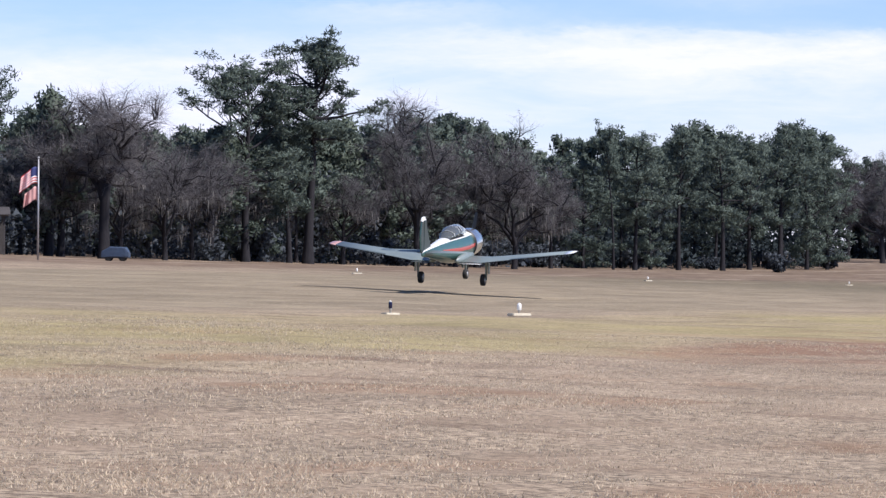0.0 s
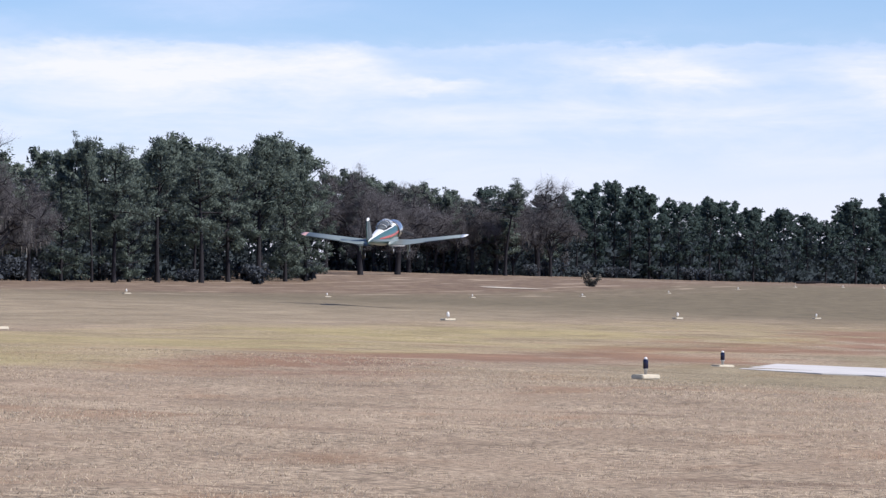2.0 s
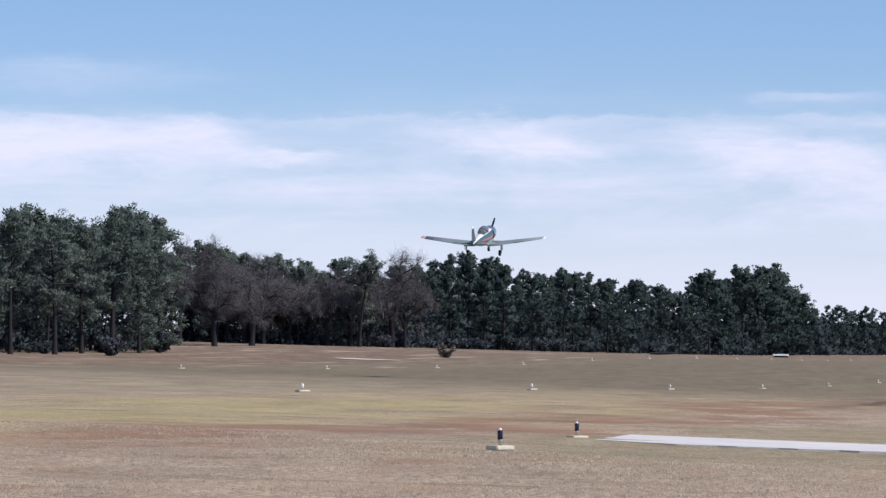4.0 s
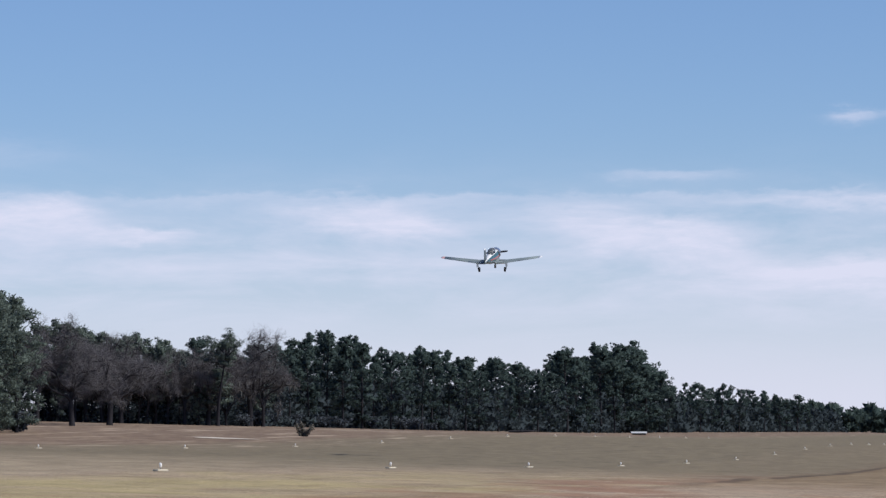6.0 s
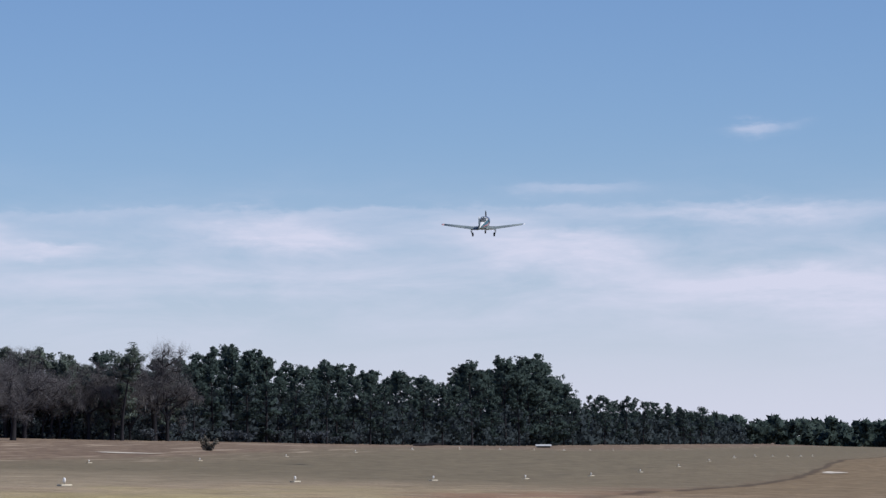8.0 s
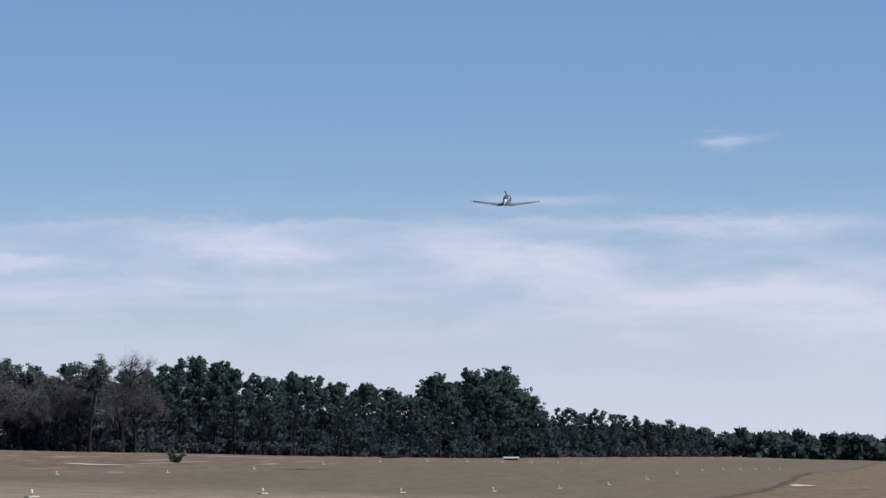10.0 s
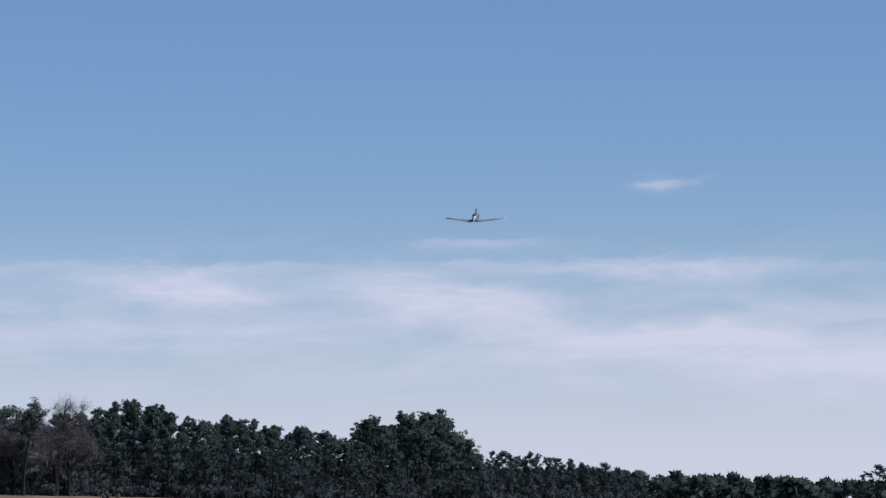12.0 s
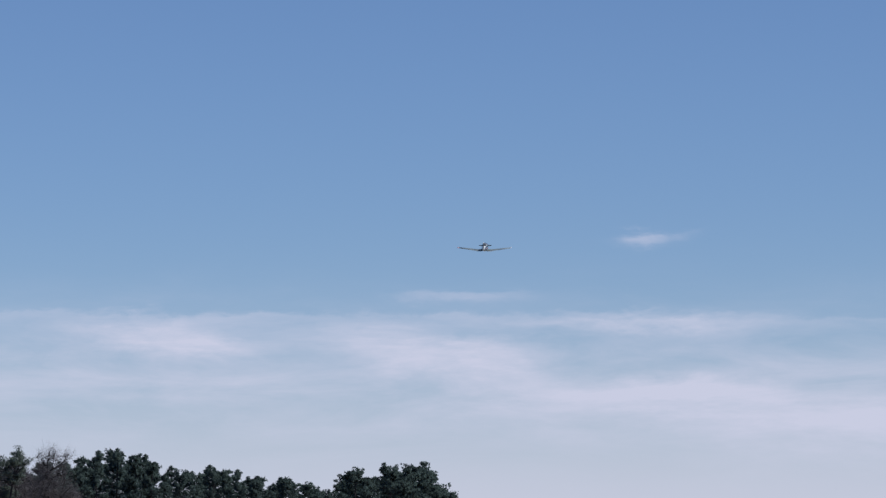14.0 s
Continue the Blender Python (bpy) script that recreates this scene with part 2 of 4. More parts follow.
def ground_material():
    """Dry winter turf: straw, green mown bands along the strip, reddish and grey patches, all in metres."""
    mat = bpy.data.materials.new("winter_turf")
    mat.use_nodes = True
    nt = mat.node_tree
    b = nt.nodes["Principled BSDF"]
    m = node_maths(nt)
    co = nt.nodes.new("ShaderNodeTexCoord")
    sep = nt.nodes.new("ShaderNodeSeparateXYZ")
    nt.links.new(co.outputs["Object"], sep.inputs[0])
    x, y, _ = sep.outputs

    def tex(s, d, stretch=(1, 1, 1), seed=0.0, rough=0.6):
        mp = nt.nodes.new("ShaderNodeMapping")
        mp.inputs["Scale"].default_value = stretch
        mp.inputs["Location"].default_value = (seed, seed * 1.7, 0)
        nt.links.new(co.outputs["Object"], mp.inputs[0])
        n = nt.nodes.new("ShaderNodeTexNoise")
        n.inputs["Scale"].default_value, n.inputs["Detail"].default_value, n.inputs["Roughness"].default_value = s, d, rough
        nt.links.new(mp.outputs[0], n.inputs["Vector"])
        return n.outputs["Fac"]

    def blend(fac, a, c):
        mix = nt.nodes.new("ShaderNodeMix")
        mix.data_type = "RGBA"
        nt.links.new(fac, mix.inputs["Factor"])
        for s, v in (("A", a), ("B", c)):
            if isinstance(v, tuple):
                mix.inputs[s].default_value = (*v, 1)
            else:
                nt.links.new(v, mix.inputs[s])
        return mix.outputs["Result"]

    def ramp(v, lo, hi):
        n = nt.nodes.new("ShaderNodeMapRange")
        n.interpolation_type = "SMOOTHSTEP"
        n.inputs["From Min"].default_value, n.inputs["From Max"].default_value = lo, hi
        nt.links.new(v, n.inputs["Value"])
        return n.outputs[0]
    fine, mid, big = tex(9.0, 8, rough=0.75), tex(0.55, 5, (1, 0.6, 1), 4.0), tex(0.06, 4, (1.6, 0.5, 1), 9.0)
    straw = blend(ramp(fine, 0.34, 0.66), (0.1, 0.074, 0.052), (0.53, 0.42, 0.3))
    straw = blend(m("MULTIPLY", ramp(mid, 0.4, 0.66), 0.6), straw, (0.27, 0.2, 0.14))
    # green mown band beside the runway's edge and between its lights
    wob = m("ADD", x, m("MULTIPLY", m("SUBTRACT", big, 0.5), 30.0))
    band = m("MULTIPLY", m("MULTIPLY", ramp(wob, -45.0, -36.0), ramp(wob, -17.0, -28.0)), m("ADD", 0.25, m("MULTIPLY", ramp(y, 260.0, 130.0), 0.75)))
    green = blend(ramp(fine, 0.3, 0.7), (0.19, 0.158, 0.076), (0.435, 0.358, 0.195))
    band = m("MULTIPLY", band, m("ADD", 0.45, m("MULTIPLY", ramp(tex(0.12, 5, (1, 0.5, 1), 71.0), 0.36, 0.62), 0.75)))
    col = blend(m("MULTIPLY", band, m("ADD", 0.45, m("MULTIPLY", mid, 0.9))), straw, green)
    # reddish bare patches
    lane = m("ADD", x, m("MULTIPLY", m("SUBTRACT", tex(0.05, 3, (1, 0.6, 1), 14.0), 0.5), 22.0))
    red = m("MULTIPLY", m("MULTIPLY", ramp(lane, -26.0, -22.0), ramp(lane, -16.0, -20.0)), ramp(y, 58.0, 72.0))
    red = m("MULTIPLY", red, ramp(tex(0.16, 5, (1.6, 0.8, 1), 21.0), 0.35, 0.5))
    col = blend(m("MULTIPLY", red, 0.8), col, (0.22, 0.126, 0.082))
    worn = ramp(tex(0.35, 6, (0.5, 1.6, 1), 41.0), 0.56, 0.68)
    col = blend(m("MULTIPLY", worn, 0.65), col, (0.16, 0.108, 0.075))
    rust = m("MULTIPLY", ramp(tex(0.22, 5, (1.4, 0.6, 1), 83.0), 0.52, 0.66), ramp(x, -34.0, -26.0))
    col = blend(m("MULTIPLY", rust, 0.6), col, (0.27, 0.165, 0.1))
    # bare dark spots in the near turf, and greener grass round the taxiway's end
    spots = m("MULTIPLY", ramp(tex(0.9, 6, (0.55, 1.0, 1), 91.0, 0.7), 0.6, 0.68), ramp(y, 80.0, 55.0))
    col = blend(m("MULTIPLY", spots, 0.6), col, (0.1, 0.075, 0.055))
    verge = m("MULTIPLY", m("MULTIPLY", ramp(lane, -18.0, -13.0), ramp(y, 60.0, 76.0)), ramp(y, 170.0, 110.0))
    col = blend(m("MULTIPLY", verge, 0.5), col, blend(ramp(fine, 0.35, 0.65), (0.12, 0.115, 0.06), (0.27, 0.24, 0.14)))
    # the runway's shorter, greyer turf with streaks along it
    strip = m("MULTIPLY", ramp(x, -98.0, -90.0), ramp(x, -38.0, -46.0))
    col = blend(m("MULTIPLY", strip, 0.62), col, blend(ramp(tex(0.25, 6, (2.2, 0.5, 1), 55.0), 0.3, 0.7), (0.185, 0.155, 0.102), (0.285, 0.24, 0.16)))
    dark = m("MULTIPLY", ramp(tex(0.12, 4, (3.0, 0.35, 1), 33.0), 0.5, 0.63), ramp(x, -20.0, -34.0))
    col = blend(m("MULTIPLY", dark, 0.22), col, (0.16, 0.125, 0.09))
    # browner turf down the field, a dimmer exposure also put into its colour
    col = blend(m("MULTIPLY", ramp(y, 150.0, 330.0), 0.78), col, blend(ramp(mid, 0.35, 0.65), (0.095, 0.08, 0.052), (0.156, 0.132, 0.086)))
    # heath by the wood's edge
    edge = ramp(m("ADD", x, m("MULTIPLY", m("SUBTRACT", big, 0.5), 20.0)), -104.0, -116.0)
    col = blend(m("MULTIPLY", edge, 0.75), col, blend(ramp(mid, 0.35, 0.65), (0.12, 0.078, 0.06), (0.22, 0.16, 0.112)))
    # pale sandy tracks along the heath
    track = m("MULTIPLY", ramp(tex(0.16, 4, (2.6, 0.12, 1), 97.0), 0.58, 0.64), ramp(x, -92.0, -104.0))
    col = blend(m("MULTIPLY", track, 0.6), col, (0.42, 0.34, 0.25))
    # browner taxi strip past the lamps
    side = m("ADD", m("ADD", x, m("MULTIPLY", y, 0.01)), m("MULTIPLY", m("SUBTRACT", big, 0.5), 3.0))
    taxi = m("MULTIPLY", ramp(side, -18.4, -17.4), ramp(y, 150.0, 240.0))
    col = blend(m("MULTIPLY", taxi, 0.8), col, blend(ramp(mid, 0.35, 0.65), (0.15, 0.105, 0.06), (0.24, 0.18, 0.11)))
    ditch = m("MULTIPLY", m("MULTIPLY", ramp(side, -18.8, -18.2), ramp(side, -16.8, -17.6)), ramp(y, 150.0, 240.0))
    col = blend(m("MULTIPLY", ditch, 0.7), col, (0.07, 0.05, 0.035))
    mott = m("ADD", m("MULTIPLY", tex(1.0, 6, (0.3, 0.1, 1), 61.0, 0.7), 0.55), m("ADD", m("MULTIPLY", tex(1.0, 5, (1.6, 0.4, 1), 67.0, 0.7), 0.35), m("MULTIPLY", fine, 0.3)))
    mul = nt.nodes.new("ShaderNodeMix")
    mul.data_type, mul.blend_type = "RGBA", "MULTIPLY"
    mul.inputs["Factor"].default_value = 1.0
    grey = nt.nodes.new("ShaderNodeCombineColor")
    shade = m("MAXIMUM", 0.35, m("ADD", 0.97, m("MULTIPLY", m("SUBTRACT", mott, 0.6), 1.75)))
    for k in range(3):
        nt.links.new(shade, grey.inputs[k])
    nt.links.new(col, mul.inputs["A"])
    nt.links.new(grey.outputs[0], mul.inputs["B"])
    nt.links.new(mul.outputs["Result"], b.inputs["Base Color"])
    b.inputs["Roughness"].default_value = 0.95
    b.inputs["Specular IOR Level"].default_value = 0.15
    bp = nt.nodes.new("ShaderNodeBump")
    bp.inputs["Strength"].default_value, bp.inputs["Distance"].default_value = 0.7, 0.05
    nt.links.new(fine, bp.inputs["Height"])
    nt.links.new(bp.outputs[0], b.inputs["Normal"])
    return mat


TURF = ground_material()


def build_ground():
    xs = np.unique(np.concatenate([np.linspace(-4900, -400, 14), np.linspace(-400, -160, 13), np.arange(-160, 61, 3.0), np.linspace(80, 2900, 14)]))
    ys = np.unique(np.concatenate([np.linspace(-2900, -60, 10), np.arange(-50, 260, 4.0), np.arange(260, 900, 10.0), np.linspace(900, 4900, 60)]))
    gx, gy = np.meshgrid(xs, ys)
    bumps = 0.05 * np.sin(gx * 0.31 + 1.3 * np.sin(gy * 0.07)) * np.sin(gy * 0.23 + gx * 0.05)
    gz = ground_z(gx, gy) + bumps * (np.hypot(gx, gy) < 400)
    v = np.stack([gx, gy, gz], -1).reshape(-1, 3)
    nx = len(xs)
    f = [(j * nx + i, j * nx + i + 1, (j + 1) * nx + i + 1, (j + 1) * nx + i) for j in range(len(ys) - 1) for i in range(nx - 1)]
    g = new("ground", mesh_of("ground", v.tolist(), f, TURF, True))
    tagged(g, "gently rolling grass airfield of dry straw-coloured winter turf", "ground", kind="structure")


build_ground()


def build_pad():
    """Concrete stub of a taxiway beside the edge lamps."""
    bm = bmesh.new()
    n = 24
    rows = []
    for i in range(n + 1):
        u = i / n
        wob = 0.1 * math.sin(i * 2.1) if i else 0.0
        low, top = (-14.5 + 11.0 * u, 88.6 - 2.4 * min(1.0, u * 5) + 0.4 * u), (-15.3 + 12.0 * u, 99.6 - 2.0 * u)
        rows.append([(low[0] + (top[0] - low[0]) * k / 12, low[1] + wob * (1 - k / 6) + (top[1] - low[1]) * k / 12) for k in range(13)])
    vs = [[bm.verts.new((x, y, float(ground_z(x, y)) + 0.035)) for x, y in r] for r in rows]
    for a, b in zip(vs, vs[1:]):
        for k in range(12):
            bm.faces.new((a[k], b[k], b[k + 1], a[k + 1]))
    ext = bmesh.ops.extrude_face_region(bm, geom=bm.faces[:])
    bmesh.ops.translate(bm, vec=(0, 0, -0.2), verts=[e for e in ext["geom"] if isinstance(e, bmesh.types.BMVert)])
    bmesh.ops.recalc_face_normals(bm, faces=bm.faces[:])
    me = bpy.data.meshes.new("pavement")
    bm.to_mesh(me)
    me.materials.append(CONCRETE)
    tagged(new("pavement", me), "pale grey concrete taxiway stub laid in the turf", "pavement", kind="structure")


build_pad()


# ---- trees ----
def tube(path, radii, sides=6):
    """Verts and faces of a tapered limb along a path."""
    vs, fs = [], []
    path = [Vector(p) for p in path]
    for i, p in enumerate(path):
        d = (path[min(i + 1, len(path) - 1)] - path[max(i - 1, 0)]).normalized()
        u = d.cross(Vector((0.31, 0.95, 0.07))).normalized()
        w = d.cross(u)
        for k in range(sides):
            a = 2 * math.pi * k / sides
            vs.append(p + (u * math.cos(a) + w * math.sin(a)) * radii[i])
    for i in range(len(path) - 1):
        for k in range(sides):
            a, b = i * sides + k, i * sides + (k + 1) % sides
            fs.append((a, b, b + sides, a + sides))
    fs.append(tuple(range(len(vs) - sides, len(vs))))
    return vs, fs


def join_tubes(tubes):
    vs, fs = [], []
    for v, f in tubes:
        n = len(vs)
        vs += v
        fs += [tuple(i + n for i in q) for q in f]
    return vs, fs


def tufts(rng, centres, sizes, count, leaf, flat=0.6, jitter=0.22, slim=0.5, whole=0.0):
    """Small leaf triangles scattered in clumps round the centres."""
    c = np.repeat(np.asarray(centres, float), count, 0)
    s = np.repeat(np.asarray(sizes, float), count)[:, None]
    d = rng.normal(size=c.shape)
    d /= np.linalg.norm(d, axis=1)[:, None]
    r = rng.random((len(c), 1)) ** 0.5
    p = c + d * r * s * np.array([1, 1, flat])
    # leaves point outwards and up, so that a clump's edge is ragged
    a = d * 0.7 + rng.normal(size=c.shape) * 0.6 + np.array([0, 0, 0.25])
    a /= np.linalg.norm(a, axis=1)[:, None]
    b = np.cross(a, rng.normal(size=c.shape))
    b /= np.linalg.norm(b, axis=1)[:, None]
    k = leaf * (0.5 + rng.random((len(c), 1)))
    f = d + np.array([0, 0, 0.3]) + rng.normal(size=c.shape) * jitter
    if whole:
        # the leaves also face the way that their side of the crown does
        o = (p - p.mean(0)) / p.std(0) * np.array([1, 1, 0.6])
        f = f * (1 - whole) + whole * 1.5 * o / np.linalg.norm(o, axis=1)[:, None]
    f /= np.linalg.norm(f, axis=1)[:, None]
    return np.stack([p - a * k * 0.5 - b * k * slim, p + a * k * 0.6, p - a * k * 0.4 + b * k * slim, f], 1)


def limb_path(rng, start, az, rise, length, n=5, wander=0.18, lift=0.12):
    p, out = np.array(start, float), [np.array(start, float)]
    d = np.array([math.cos(az) * math.cos(rise), math.sin(az) * math.cos(rise), math.sin(rise)])
    for i in range(n):
        d = d + rng.normal(size=3) * wander + np.array([0, 0, lift])
        d /= np.linalg.norm(d)
        p = p + d * length / n
        out.append(p.copy())
    return out


def tree_root(name, label):
    return tagged(new(name), label, "tree", "trees at the wood's edge")


def pine(seed, label, h=20.0, bare=0.45, spread=4.2, limbs=24, clump=1.0, count=40, leaf=0.36, open_in=0.45, widest=0.35, droop=-0.1, stout=0.3, needles=NEEDLES, side=4, forks=3):
    """A pine: sinuous trunk, crooked limbs that fork, and needle clumps on their outer parts under a domed top."""
    rng = np.random.default_rng(seed)
    lean, bend = rng.normal(size=2) * 0.3, rng.random(2) * 6.283
    zs = np.linspace(0, 1, 11)
    trunk = [(lean[0] * z * z * 2 + 0.22 * math.sin(z * 5 + bend[0]) * z, lean[1] * z * z * 2 + 0.22 * math.sin(z * 4 + bend[1]) * z, z * h * 0.95 - 0.3) for z in zs]
    tubes = [tube(trunk, [stout * (1 - 0.8 * z) * (1.3 if z == 0 else 1) for z in zs], 7)]
    centres, sizes = [], []
    for i in range(limbs):
        q = (i + rng.random()) / limbs
        z = bare + (0.93 - bare) * q
        base = np.array([np.interp(z, zs, [t[k] for t in trunk]) for k in range(3)])
        dome = 0.45 + 0.55 * q / widest if q < widest else math.sqrt(max(0.05, 1 - ((q - widest) / (1.04 - widest)) ** 2))
        reach = spread * dome * (0.5 + 0.6 * rng.random())
        az = i * 2.4 + rng.normal() * 0.5
        rise = droop + 0.95 * q + rng.normal() * 0.18
        path = limb_path(rng, base, az, rise, reach, 5, 0.24, 0.1)
        r0 = (0.16 * stout + 0.16 * stout * (1 - q)) * (0.6 + reach / spread)
        tubes.append(tube(path, [r0 * (1 - 0.15 * j) for j in range(6)], side) if side > 3 else tube(path[::2] + path[-1:], [r0, r0 * 0.7, r0 * 0.5, r0 * 0.2], 3))
        ends = [path[-1], (path[-1] + path[-2]) / 2]
        if rng.random() > open_in:
            ends.append(path[-3])
        for j in range(forks):
            k = 2 + int(rng.integers(3))
            twig = limb_path(rng, path[k], az + (1 if j % 2 else -1) * (0.5 + 0.6 * rng.random()), rise + 0.25 + rng.normal() * 0.3, reach * 0.42 * (0.6 + 0.6 * rng.random()), 2, 0.25, 0.15)
            tubes.append(tube(twig, [r0 * 0.4, r0 * 0.3, r0 * 0.12], 3))
            ends.append(twig[-1])
            if rng.random() > open_in:
                ends.append(twig[1])
        for c in ends:
            centres.append(c + rng.normal(size=3) * 0.15)
            sizes.append(clump * (0.5 + 0.65 * rng.random()))
    for _ in range(8):
        d = rng.normal(size=2) * spread * 0.16
        centres.append(np.array(trunk[-1]) + np.array([d[0], d[1], 0.3 - 0.5 * math.hypot(*d) + rng.normal() * 0.25]))
        sizes.append(clump * (0.45 + 0.4 * rng.random()))
    root = tree_root("pine_tree", label)
    part("trunk", mesh_of("trunk", *join_tubes(tubes), BARK, True), root)
    part("crown", tri_mesh("crown", tufts(rng, centres, sizes, count, leaf, 0.62, 0.2, 0.2 + 0.1 * (leaf > 0.45), 0.5 if needles is FARNEEDLES else 0.15), needles), root, "dark green needle clumps with gaps")
    return root


def broadleaf(seed, label, h=15.0, spread=4.5):
    rng = np.random.default_rng(seed)
    trunk = [(0.2 * math.sin(z * 4 + seed), 0.1 * z, z * h * 0.8 - 0.3) for z in np.linspace(0, 1, 7)]
    tubes = [tube(trunk, [0.34 * (1 - 0.8 * z) for z in np.linspace(0, 1, 7)], 7)]
    centres, sizes = [], []
    for i in range(46):
        q = (i + rng.random()) / 46
        z = 0.12 + 0.85 * q
        base = np.array([np.interp(z * 0.8, np.linspace(0, 0.8, 7), [t[k] for t in trunk]) for k in range(3)])
        path = limb_path(rng, base, rng.random() * 6.283, 0.2 + 0.7 * q, spread * (1.08 - q ** 2.2) * (0.5 + 0.6 * rng.random()), 4, 0.25)
        tubes.append(tube(path, [0.07, 0.06, 0.045, 0.03, 0.015], 4))
        for c in path[1:]:
            centres.append(c + rng.normal(size=3) * 0.35)
            sizes.append(0.55 + 0.7 * rng.random())
    root = tree_root("evergreen_tree", label)
    part("trunk", mesh_of("trunk", *join_tubes(tubes), BARK, True), root)
    part("crown", tri_mesh("crown", tufts(rng, centres, sizes, 46, 0.3, 0.8, slim=0.3, whole=0.35), BROADLEAF), root, "glossy dark green leaves")
    return root


def bare_tree(seed, label, h=15.0, spread=6.0, moss=0, low=0.28, forks=5, fine=34, upright=0.35):
    """A leafless oak: forking limbs, a haze of twigs, and moss that hangs from them."""
    rng = np.random.default_rng(seed)
    tubes, twigs, hang = [], [], []
    top = h * low
    bole = [(0.25 * math.sin(z * 3 + seed) * z, 0.15 * z, z * top - 0.3) for z in np.linspace(0, 1, 5)]
    tubes.append(tube(bole, [0.46, 0.36, 0.33, 0.31, 0.29], 8))
    reach = h - top

    def grow(start, az, rise, length, r, level):
        path = limb_path(rng, start, az, rise, length, 5, 0.3, 0.05)
        path = [np.array([p[0], p[1], min(p[2], h * (0.9 + 0.12 * rng.random()))]) for p in path]
        rad = [max(0.012, r * (1 - 0.17 * j)) for j in range(6)]
        tubes.append(tube(path, rad, 5) if level == 0 else tube(path, rad, 3) if level == 1 else tube(path[::2] + path[-1:], [rad[0], rad[2], rad[4], 0.006], 3))
        if level >= 1:
            tips = np.array(path[1:])
            for _ in range(fine if level == 2 else fine // 2):
                c = tips[rng.integers(len(tips))] + rng.normal(size=3) * 0.18
                d = rng.normal(size=3) * np.array([1, 1, 0.8]) + np.array([0, 0, 0.35])
                d *= (0.5 + 0.9 * rng.random()) / np.linalg.norm(d)
                s = np.cross(d, rng.normal(size=3))
                s *= 0.011 / np.linalg.norm(s)
                twigs.append([c - s, c + s, c + d])
                e = c + d * 0.4
                d2 = d * 0.6 + rng.normal(size=3) * 0.35
                twigs.append([e - s * 0.7, e + s * 0.7, e + d2])
        if level < 2:
            k = forks if level == 0 else 4
            for i in range(k + 1):
                s = path[2 + int(rng.integers(4))]
                grow(s, az + rng.normal() * 0.9, max(-0.1, rise * 0.7 + rng.normal() * 0.4), length * (0.42 + 0.2 * rng.random()), r * 0.52, level + 1)
        if moss and level >= 1:
            for _ in range(moss):
                c = np.array(path[1 + int(rng.integers(5))]) + rng.normal(size=3) * 0.12
                if c[2] > h * 0.46:
                    continue
                ln, wd, t = 0.4 + 1.1 * rng.random() ** 2, 0.04 + 0.08 * rng.random(), rng.random() * 6.283
                s = np.array([math.cos(t) * wd, math.sin(t) * wd, 0])
                hang.append([c - s, c + s, c + np.array([0.05, 0.03, -min(ln, max(0.3, c[2] - 1.2))])])
    for i in range(6):
        a = i * 1.047 + rng.normal() * 0.3
        rise = upright + (1.3 - upright) * rng.random()
        ln = math.hypot(spread * math.cos(rise), reach * math.sin(rise)) * (0.72 if upright < 0.6 else 0.6)
        grow(bole[-1 - (i % 2)], a, rise, ln, 0.25, 0)
    root = tree_root("oak_tree" if moss else "bare_tree", label)
    part("trunk", mesh_of("trunk", *join_tubes(tubes), BARK, True), root)
    tagged(part("crown", tri_mesh("crown", twigs, TWIG), root, "grey-brown haze of leafless twigs"), kind="stuff")
    if hang:
        tagged(part("moss", tri_mesh("moss", hang, MOSS), root, "pale grey hanging moss"), kind="stuff")
    return root


def shrub(seed, label, h=2.5, mat=None):
    rng = np.random.default_rng(seed)
    tubes, centres, sizes = [], [], []
    for i in range(9):
        path = limb_path(rng, (rng.normal() * 0.15, rng.normal() * 0.15, -0.1), i * 0.7, 0.9 + rng.normal() * 0.2, h * (0.7 + 0.3 * rng.random()), 4)
        tubes.append(tube(path, [0.04, 0.03, 0.025, 0.018, 0.01], 4))
        centres += [c + rng.normal(size=3) * 0.1 for c in path[1:]]
        sizes += [h * 0.16] * 4
    root = tagged(new("shrub"), label, "shrub", "shrubs at the wood's edge")
    part("stem", mesh_of("stem", *join_tubes(tubes), BARK, True), root)
    part("foliage", tri_mesh("foliage", tufts(rng, centres, sizes, 26, h * 0.085, 0.9), mat or UNDER), root)
    return root


